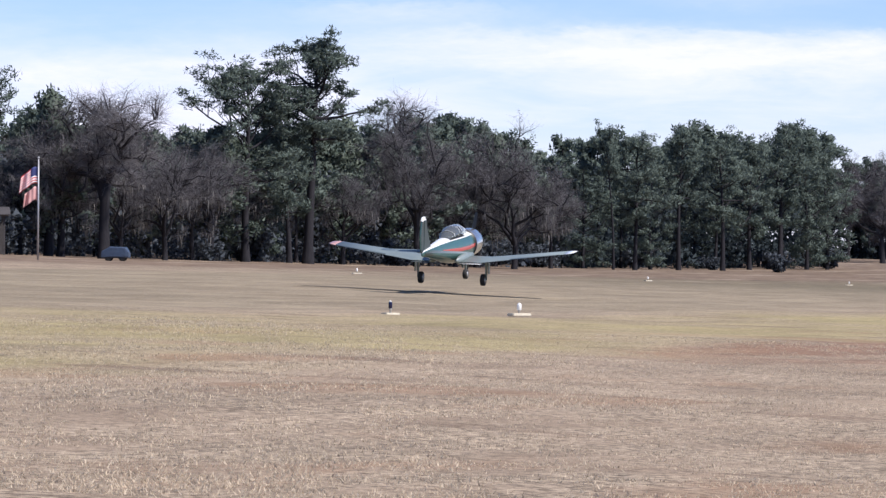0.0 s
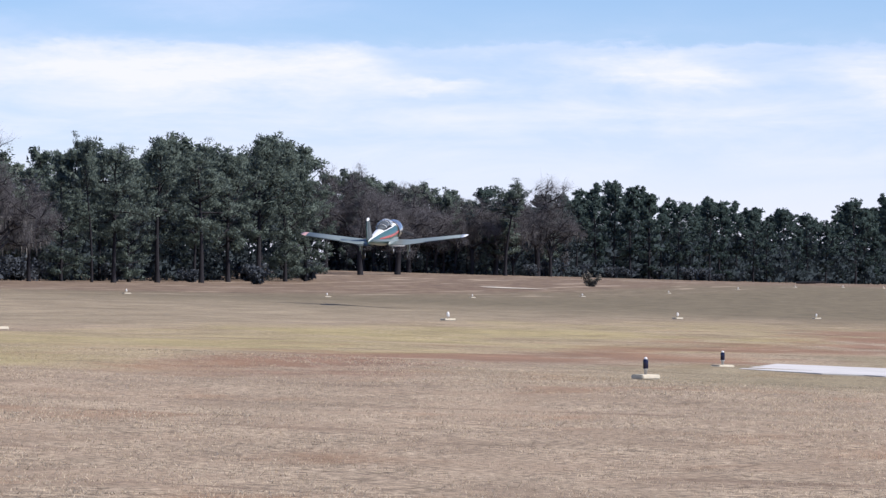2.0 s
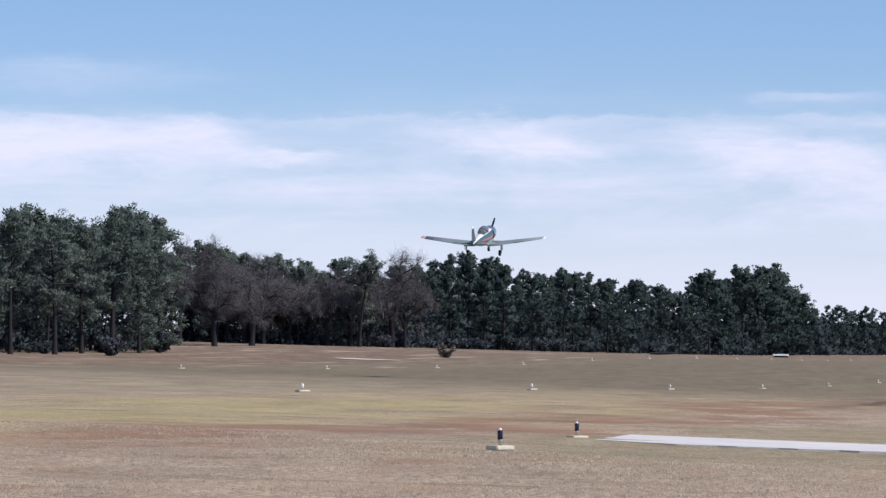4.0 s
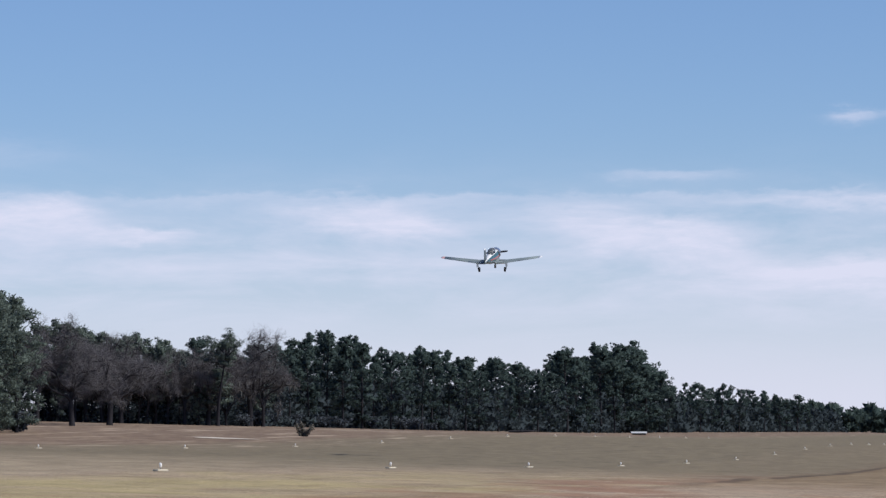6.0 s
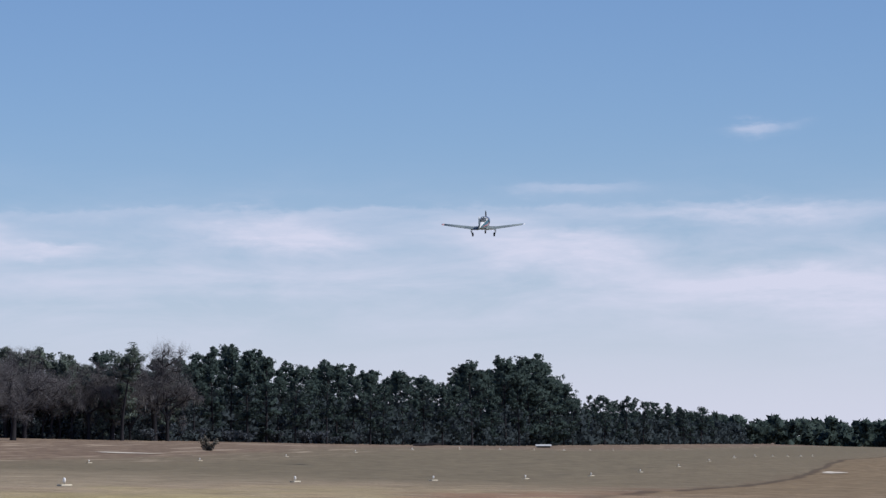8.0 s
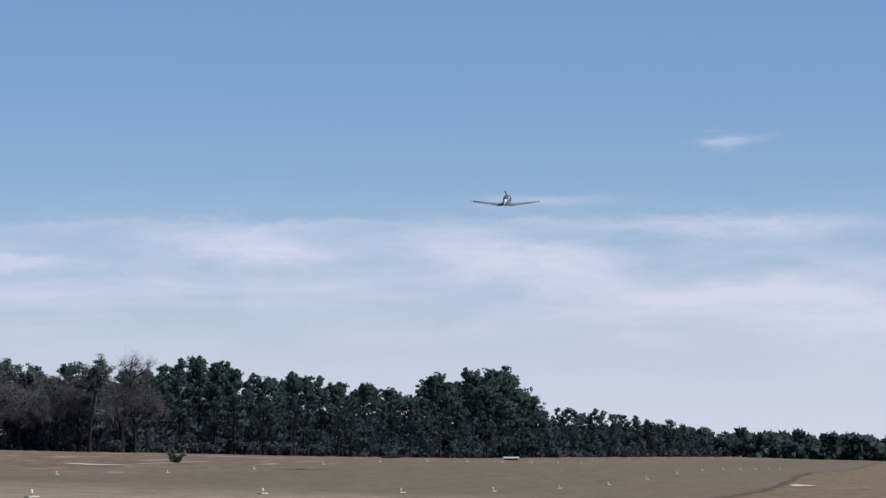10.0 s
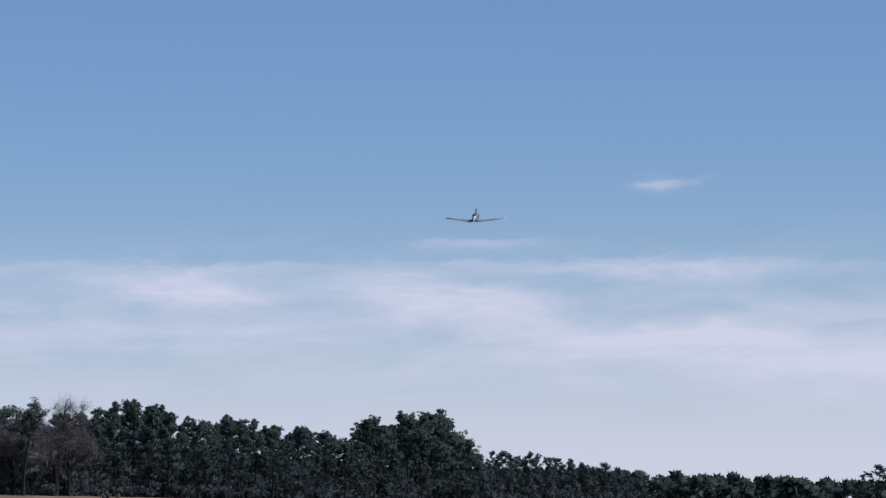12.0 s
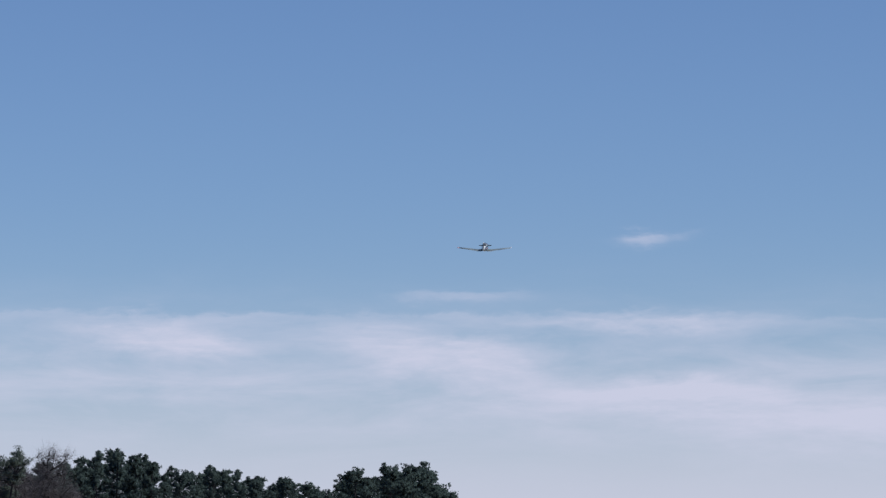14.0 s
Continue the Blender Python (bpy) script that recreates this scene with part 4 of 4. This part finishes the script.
RED_CLOTH = material("faded_red_cloth", (0.5, 0.2, 0.18), (0.72, 0.5, 0.47), 0.85, scale=3.0)
BLUE_COVER = material("blue_tarpaulin", (0.02, 0.035, 0.065), (0.05, 0.075, 0.125), 0.5, scale=5.0, bump=0.3)
ROOFING = material("pale_metal_roof", (0.45, 0.46, 0.45), (0.68, 0.68, 0.66), 0.5, 0.3, scale=4.0)
DARKWOOD = material("dark_timber", (0.03, 0.028, 0.03), (0.08, 0.07, 0.066), 0.85, scale=5.0, bump=0.3)
SAND = material("pale_sand", (0.42, 0.37, 0.3), (0.66, 0.6, 0.5), 0.95, scale=2.0, bump=0.2)
flag_pole(-118, 226.9, 6.7)


def blue_cart(x, y):
    root = tagged(new("utility_trailer"), "low blue covered utility trailer parked under the trees", "trailer")
    hull = loft([(-0.98, 0.7, 0.25, 0.62), (-0.75, 0.74, 0.22, 1.0), (0.35, 0.74, 0.22, 1.04), (0.95, 0.7, 0.22, 0.7), (1.0, 0.68, 0.25, 0.5)], 24, 9.0)
    part("body", mesh_of("body", *moved(hull, pose(0, 0, 0, 0, 0, 90)), BLUE_COVER, False), root, "blue covered body")
    for sx in (-0.5, 0.5):
        for sy in (-0.6, 0.6):
            w = moved(lathe([(0.12, -0.07), (0.24, -0.07), (0.26, 0), (0.24, 0.07), (0.12, 0.07)], 14), pose(sx, sy, 0.25, 90, 0, 0))
            part("wheel", mesh_of("wheel", *w, RUBBER, True), root, "black tyre")
    root.matrix_basis = pose(x, y, float(ground_z(x, y)), 0, 0, 20)


def open_shed(x, y, wide, deep, tall, turn, roof_mat, label):
    root = tagged(new("shed"), label, "shed")
    for sx in (-1, 1):
        for sy in (-1, 1):
            p = block(0.16, 0.16, tall + 0.1, -0.1, 0.015)
            p.materials.append(DARKWOOD)
            part("post", p, root).matrix_basis = pose(sx * (wide / 2 - 0.2), sy * (deep / 2 - 0.2), 0)
    back = block(wide - 0.5, 0.06, tall * 0.8, 0.0, 0.01)
    back.materials.append(DARKWOOD)
    part("back_wall", back, root).matrix_basis = pose(0, deep / 2 - 0.3, 0)
    for s in (-1, 1):
        r = block(wide + 0.5, deep / 2 + 0.45, 0.09, 0.0, 0.02)
        r.materials.append(roof_mat)
        part("roof_pitch", r, root, "sloping roof sheet").matrix_basis = pose(0, s * (deep / 4 + 0.08), tall + 0.12, -14 * s, 0, 0)
    root.matrix_basis = pose(x, y, float(ground_z(x, y)), 0, 0, turn)
    return root


blue_cart(-122.5, 247.6)
open_shed(-136, 251.0, 5.0, 4.0, 3.0, 30, DARKWOOD, "dark open timber shelter under the trees")
open_shed(-128.5, 1126, 4.2, 3.0, 0.55, 10, ROOFING, "low shelter with a pale metal roof by the wood")


def build_log(x, y, ln, turn):
    root = tagged(new("fallen_log"), "grey fallen trunk with broken limbs at the wood's edge", "log")
    body = tube([(-ln / 2, 0, 0.3), (-ln / 6, 0.1, 0.36), (ln / 6, 0, 0.4), (ln / 2, 0.15, 0.5)], [0.34, 0.3, 0.26, 0.12], 8)
    part("trunk", mesh_of("trunk", *body, BARK, True), root)
    for i, a in enumerate((0.9, 1.5, 2.1, 1.2)):
        st = (-ln * 0.1 + i * ln * 0.15, 0, 0.4)
        part("limb", mesh_of("limb", *tube([st, (st[0] + 0.5 * math.cos(a), 0.2 * (i - 1), 1.0), (st[0] + 1.1 * math.cos(a), 0.4 * (i - 1), 1.4)], [0.09, 0.06, 0.03], 5), BARK, True), root)
    root.matrix_basis = pose(x, y, float(ground_z(x, y)), 0, 0, turn)


build_log(-134, 926, 7.0, 5)


def sand_patch(x, y, a, b, turn):
    vs = [(0, 0, 0)]
    for k in range(40):
        t = 2 * math.pi * k / 40
        r = 1 + 0.18 * math.sin(3 * t + 1) + 0.1 * math.sin(7 * t)
        p = pose(x, y, 0, 0, 0, turn) @ Vector((a * r * math.cos(t), b * r * math.sin(t), 0))
        vs.append((p.x, p.y, 0))
    vs[0] = (x, y, 0)
    vs = [(px, py, float(ground_z(px, py)) + 0.07) for px, py, _ in vs]
    tagged(new("sand_patch", mesh_of("sand_patch", vs, [(0, k, k % 40 + 1) for k in range(1, 41)], SAND)), "bare pale sandy patch in the rough grass", "sand", kind="structure")


sand_patch(-119.5, 530, 4.4, 4.0, 8)
sand_patch(-20.3, 525, 1.6, 8.0, 0)

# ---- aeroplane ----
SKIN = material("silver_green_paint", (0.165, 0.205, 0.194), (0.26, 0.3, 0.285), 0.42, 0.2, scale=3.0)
# the skin paint again, with the shade of the wing's underside in its colour
SHADED_SKIN = material("shaded_skin_paint", (0.05, 0.065, 0.064), (0.09, 0.11, 0.105), 0.5, 0.1, scale=3.0, coat=0.1)
TEAL = material("dark_teal_paint", (0.03, 0.08, 0.072), (0.065, 0.145, 0.13), 0.35, 0.1, scale=3.0, coat=0.5)
BLACKTEAL = material("near_black_teal_paint", (0.012, 0.024, 0.025), (0.03, 0.05, 0.05), 0.4, 0.0, scale=3.0, coat=0.3)
PLANE_WHITE = material("white_gloss_paint", (0.7, 0.71, 0.69), (0.83, 0.83, 0.81), 0.35, 0.0, scale=3.0, coat=0.3)
PALE_RED = material("faded_red_paint", (0.38, 0.2, 0.18), (0.52, 0.33, 0.3), 0.4, 0.0, scale=3.0, coat=0.2)
RED = material("red_gloss_paint", (0.34, 0.035, 0.03), (0.5, 0.07, 0.05), 0.35, 0.0, scale=3.0, coat=0.5)
CHROME = material("polished_cowl_metal", (0.55, 0.56, 0.57), (0.75, 0.76, 0.77), 0.22, 0.9, scale=3.0)
BLACK = material("black_paint", (0.01, 0.01, 0.011), (0.025, 0.025, 0.027), 0.45, scale=6.0)


def glass():
    mat = bpy.data.materials.new("canopy_glass")
    mat.use_nodes = True
    b = mat.node_tree.nodes["Principled BSDF"]
    b.inputs["Base Color"].default_value = (0.55, 0.6, 0.61, 1)
    b.inputs["Roughness"].default_value = 0.04
    b.inputs["Transmission Weight"].default_value = 0.85
    b.inputs["IOR"].default_value = 1.3
    return mat


GLASS = glass()


def build_plane():
    root = tagged(new("aeroplane"), "silver-green and white propeller trainer aeroplane with red stripes, taking off", "aeroplane")
    hull = [(1.35, 0.52, -0.06, 1.0), (0.9, 0.54, -0.12, 1.03), (0.2, 0.55, -0.14, 1.02), (-0.8, 0.5, -0.1, 1.02), (-1.7, 0.4, 0.02, 1.0),
            (-2.8, 0.27, 0.24, 0.93), (-3.9, 0.16, 0.44, 0.85), (-4.7, 0.08, 0.55, 0.78), (-4.9, 0.03, 0.6, 0.72)]
    part("fuselage", mesh_of("fuselage", *loft(hull, 28), TEAL, True), root, "dark teal lower fuselage")
    # sun glare along the fuselage top, painted as a white strip
    up = [(y, w + 0.008, lo, hi + 0.012) for y, w, lo, hi in hull]
    part("spine", mesh_of("spine", *loft(up, 14, a0=46, a1=134, closed=False), PLANE_WHITE, True), root, "upper decking whitened as a painted sun highlight")
    for a, b in ((-3, 8), (172, 183)):
        band = [(y, w + 0.012, lo, hi) for y, w, lo, hi in hull[:6]]
        part("stripe", mesh_of("stripe", *loft(band, 5, a0=a, a1=b, closed=False), RED, True), root, "red side stripe")
    cowl = [(2.45, 0.4, 0.08, 0.88), (2.5, 0.48, 0.0, 0.96), (2.35, 0.56, -0.08, 1.04), (1.9, 0.585, -0.1, 1.07), (1.42, 0.57, -0.09, 1.06), (1.34, 0.54, -0.06, 1.02)]
    part("cowling", mesh_of("cowling", *loft(cowl, 28, 2.0), CHROME, True), root, "polished round engine cowling")
    part("cowling_gill", mesh_of("cowling_gill", *loft([(1.4, 0.575, -0.1, 1.065), (1.3, 0.6, -0.12, 1.09), (1.2, 0.6, -0.12, 1.09)], 28, 2.0), BLACK, True), root, "black exhaust gap behind the cowling")
    can = [(0.75, 0.26, 0.85, 1.03), (0.45, 0.33, 0.82, 1.28), (0.1, 0.36, 0.82, 1.39), (-0.6, 0.36, 0.82, 1.39), (-1.2, 0.32, 0.82, 1.24), (-1.75, 0.18, 0.84, 1.0)]
    canopy = part("canopy", mesh_of("canopy", *loft(can, 16, 2.1, 0, 180, closed=False), GLASS, True), root, "long clear glazed canopy")
    for y, w, hi in ((0.45, 0.335, 1.285), (0.1, 0.365, 1.395), (-0.25, 0.365, 1.397), (-0.6, 0.365, 1.395), (-1.2, 0.325, 1.245)):
        hoop = loft([(y - 0.022, w + 0.008, 0.82, hi + 0.01), (y + 0.022, w + 0.008, 0.82, hi + 0.01)], 16, 2.1, 0, 180, closed=False)
        part("canopy_frame", mesh_of("canopy_frame", *hoop, PLANE_WHITE, True), canopy)
    # black sheet over the closed hull, standing in for shade inside the cockpit
    deck = [(y, w + 0.016, lo, hi + 0.02) for y, w, lo, hi in hull if -1.8 < y < 0.5]
    part("cockpit_deck", mesh_of("cockpit_deck", *loft(deck, 8, a0=52, a1=128, closed=False), BLACK, True), root, "black strip on the hull for the cockpit's shade")
    for y in (0.25, -0.95):
        seat = block(0.4, 0.16, 0.5, 0.66, 0.05)
        seat.materials.append(BLACK)
        part("seat", seat, root).matrix_basis = pose(0, y - 0.15, 0)
    # wings: flat middle, raised outer panels
    for side, tip in ((1, PLANE_WHITE), (-1, PALE_RED)):
        word = "right_wing" if side > 0 else "left_wing"
        inner = [(side * 0.35, 0.72, 0.03, 2.15, 0.155), (side * 1.45, 0.68, 0.03, 2.0, 0.15)]
        outer = [(side * 1.45, 0.68, 0.03, 2.0, 0.15), (side * 3.0, 0.5, 0.235, 1.65, 0.135), (side * 4.75, 0.3, 0.465, 1.25, 0.12)]
        cap = [(side * 4.75, 0.3, 0.465, 1.25, 0.12), (side * 4.95, 0.22, 0.492, 1.1, 0.1), (side * 5.09, 0.05, 0.512, 0.75, 0.06)]
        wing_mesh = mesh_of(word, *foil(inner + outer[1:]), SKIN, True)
        # lower faces take the darker tone, shade painted under the wing
        wing_mesh.materials.append(SHADED_SKIN)
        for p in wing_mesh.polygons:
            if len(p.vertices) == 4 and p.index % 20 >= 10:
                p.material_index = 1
        wing = part(word, wing_mesh, root, "silver-green tapered wing with raised tip")
        part("wing_tip", mesh_of("wing_tip", *foil(cap), tip, True), wing, "white wing tip" if side > 0 else "faded red wing tip")
        part("flap", mesh_of("flap", *foil([(side * 0.5, -1.12, -0.02, 0.42, 0.08), (side * 1.45, -1.05, -0.02, 0.4, 0.08)]), PLANE_WHITE if side > 0 else SKIN, True), wing)
        # ailerons carry the same painted shade on both faces
        part("aileron", mesh_of("aileron", *foil([(side * 2.6, -0.87, 0.2, 0.36, 0.07), (side * 4.6, -0.68, 0.45, 0.3, 0.07)]), SHADED_SKIN, True), wing)
        part("fillet", mesh_of("fillet", *loft([(0.7, 0.08, 0.02, 0.24), (-0.2, 0.15, -0.02, 0.32), (-1.2, 0.13, -0.04, 0.27), (-1.75, 0.04, 0.04, 0.18)], 10), SKIN, True), root, "silver-green wing root fairing").matrix_basis = pose(side * 0.55, 0, 0)
        tail = [(side * 0.08, -3.75, 0.72, 1.0, 0.09), (side * 1.0, -3.95, 0.74, 0.82, 0.08), (side * 1.75, -4.15, 0.76, 0.55, 0.07)]
        part("tailplane", mesh_of("tailplane", *foil(tail), SKIN, True), root, "silver-green tailplane")
    fin = [(-3.7, 0.8), (-4.25, 1.6), (-4.45, 2.03), (-4.6, 2.1), (-4.72, 2.0), (-4.72, 0.8)]
    part("fin", mesh_of("fin", *fin_mesh(fin, 0.045), BLACKTEAL, False), root, "dark teal tail fin")
    rud = [(-4.74, 0.62), (-4.74, 2.04), (-4.85, 2.08), (-5.0, 1.96), (-5.13, 1.45), (-5.1, 0.8)]
    rudder = part("rudder", mesh_of("rudder", *fin_mesh(rud, 0.032), BLACKTEAL, False), root, "dark teal rudder with a white top")
    part("rudder_cap", mesh_of("rudder_cap", *fin_mesh([(-4.45, 1.99), (-4.62, 2.13), (-4.85, 2.12), (-4.98, 1.97)], 0.05), PLANE_WHITE, False), rudder)
    part("rudder_edge", mesh_of("rudder_edge", *fin_mesh([(-5.0, 1.93), (-5.13, 1.45), (-5.1, 0.85), (-5.14, 0.85), (-5.17, 1.45), (-5.04, 1.95)], 0.02), TEAL, False), rudder, "teal trailing edge")
    # propeller
    prop = part("propeller", mesh_of("propeller", *moved(lathe([(0.02, 0.42), (0.09, 0.36), (0.15, 0.2), (0.17, 0.02), (0.16, 0.0)], 14), pose(0, 0, 0, -90)), CHROME, True), root, "bare metal spinner with two dark blades")
    prop.matrix_basis = pose(0, 2.5, 0.48)
    for side in (1, -1):
        st = [(0.1, 0.06, 0, 0.12, 0.3), (0.45, 0.1, 0, 0.2, 0.16), (0.85, 0.11, 0, 0.22, 0.1), (1.18, 0.08, 0, 0.15, 0.08), (1.2, 0.04, 0, 0.06, 0.06)]
        v, f = foil(st, 6)
        blade = [pose(0, 0.12, 0, 0, -90 * side, 0) @ pose(0, 0, 0, 55, 0, 0) @ Vector(p) for p in v]
        part("blade", mesh_of("blade", blade, f, BLACK, True), prop, "dark propeller blade")
    # undercarriage: leg, door, wheel; the leg's pivot is its origin
    legs = []
    for name, x, y, ln, rad in (("right_gear", 1.42, -0.35, 0.76, 0.24), ("left_gear", -1.42, -0.35, 0.76, 0.24), ("nose_gear", 0.0, 1.75, 0.8, 0.2)):
        leg = part(name, mesh_of(name, *tube([(0, 0, 0.05), (0, 0, -ln * 0.5), (0, 0, -ln)], [0.055, 0.05, 0.04], 8), SKIN, True), root, "undercarriage leg")
        leg.matrix_basis = pose(x, y, 0.0)
        s = 1 if x > 0 else -1
        off = 0.0 if x == 0 else -0.12 * s
        door = block(0.03, 0.26, ln * 0.6, -ln * 0.68, 0.01)
        door.materials.append(TEAL)
        part("gear_door", door, leg, "teal gear door").matrix_basis = pose(0.11 * s, 0, 0)
        tyre = moved(lathe([(rad * 0.55, -0.085), (rad * 0.9, -0.085), (rad, -0.045), (rad, 0.045), (rad * 0.9, 0.085), (rad * 0.55, 0.085)], 20), pose(off, 0, -ln, 0, 90, 0))
        wheel = part("wheel", mesh_of("wheel", *tyre, RUBBER, True), leg, "black tyre")
        hub = moved(lathe([(rad * 0.2, -0.1), (rad * 0.56, -0.088), (rad * 0.56, 0.088), (rad * 0.2, 0.1)], 14), pose(off, 0, -ln, 0, 90, 0))
        part("hub", mesh_of("hub", *hub, GREYMETAL, True), leg, "grey wheel hub")
        legs.append((leg, x, y))
    return root, prop, legs


plane, prop, legs = build_plane()


# ---- what moves ----
def motions():
    track = [(0, -56.3, 144.5, 2.1), (0.5, -57.1, 164.3, 2.3), (1, -57.5, 184.2, 2.6), (1.5, -57.9, 204.2, 3.2), (2, -58.2, 224.2, 4.2), (2.5, -58.4, 244.2, 5.6),
             (3, -58.7, 264.4, 7.1), (3.5, -58.7, 284.6, 8.9), (6, -59.0, 386.4, 19.2), (6.5, -59.4, 407.0, 21.7), (7, -59.8, 427.6, 24.1), (7.5, -60.3, 448.2, 26.2),
             (8, -60.7, 469.0, 28.6), (10.5, -64.4, 573.5, 40.9), (11, -65.3, 594.6, 43.3), (11.5, -66.3, 615.8, 45.8), (12, -67.5, 637.0, 48.5),
             (12.5, -68.6, 658.2, 51.4), (13, -69.9, 679.6, 54.1), (13.5, -71.0, 701.0, 56.7), (14, -72.0, 722.4, 59.2)]

    def attitude(t):
        tilt = float(np.interp(t, [0, 1.5, 2, 3.5, 6, 14], [6, 8, 9, 11, 12.5, 13]))
        bank = float(np.interp(t, [0, 1.5, 3.5, 6.5, 7.5, 8, 11, 14], [2.0, 0.8, 0.6, 0.0, 1.6, 0.5, 0.8, 0.3]))
        turn = float(np.interp(t, [0, 1, 3, 7, 10, 14], [6.0, 4.0, 0.0, 0.0, 2.5, 3.0]))
        return tilt, bank, turn
    rows = []
    for t, x, y, z in track:
        tilt, bank, turn = attitude(t)
        k = float(np.interp(t, [3.5, 6], [1.0, 0.984]))
        x, y, z = x * k, y * k, EYE + (z - EYE) * k
        rows.append((t, pose(x, y, z, 0, 0, turn) @ pose(0, 0, 0, tilt) @ pose(0, 0, 0, 0, bank)))
    walk(plane, rows)
    # the propeller turns in clockwise steps seen from behind
    seen = [10, 45, 70, 80, 110, 140, 85, 140, 200, 250, 300, 20, 85, 170, 215, 275, 360, 30, 90, 130, 160, 165, 205, 265, 360, 430, 535, 600, 630]
    angle, spin = float(seen[0]), []
    for i in range(28):
        goal = seen[i + 1]
        step = (goal - angle) % 180
        step += 180 if step < 200 else 0
        for k in range(5):
            spin.append((i * 0.5 + k * 0.1, angle + step * k / 5))
        angle += step
    spin.append((14.0, angle))
    walk(prop, [(t, pose(0, 2.5, 0.48, 0, a % 360, 0)) for t, a in spin])
    # the wheels fold away
    for leg, x, y in legs:
        fold = [(0, 0), (4, 0), (7.8, 0), (8.2, 0), (8.9, 0.5), (9.6, 1), (14, 1)]
        out = []
        for t, k in fold:
            turn = pose(0, 0, 0, 0, 84 * k * (1 if x > 0 else -1), 0) if x else pose(0, 0, 0, -86 * k, 0, 0)
            out.append((t, pose(x, y, 0.06 * k) @ turn))
        walk(leg, out)


motions()
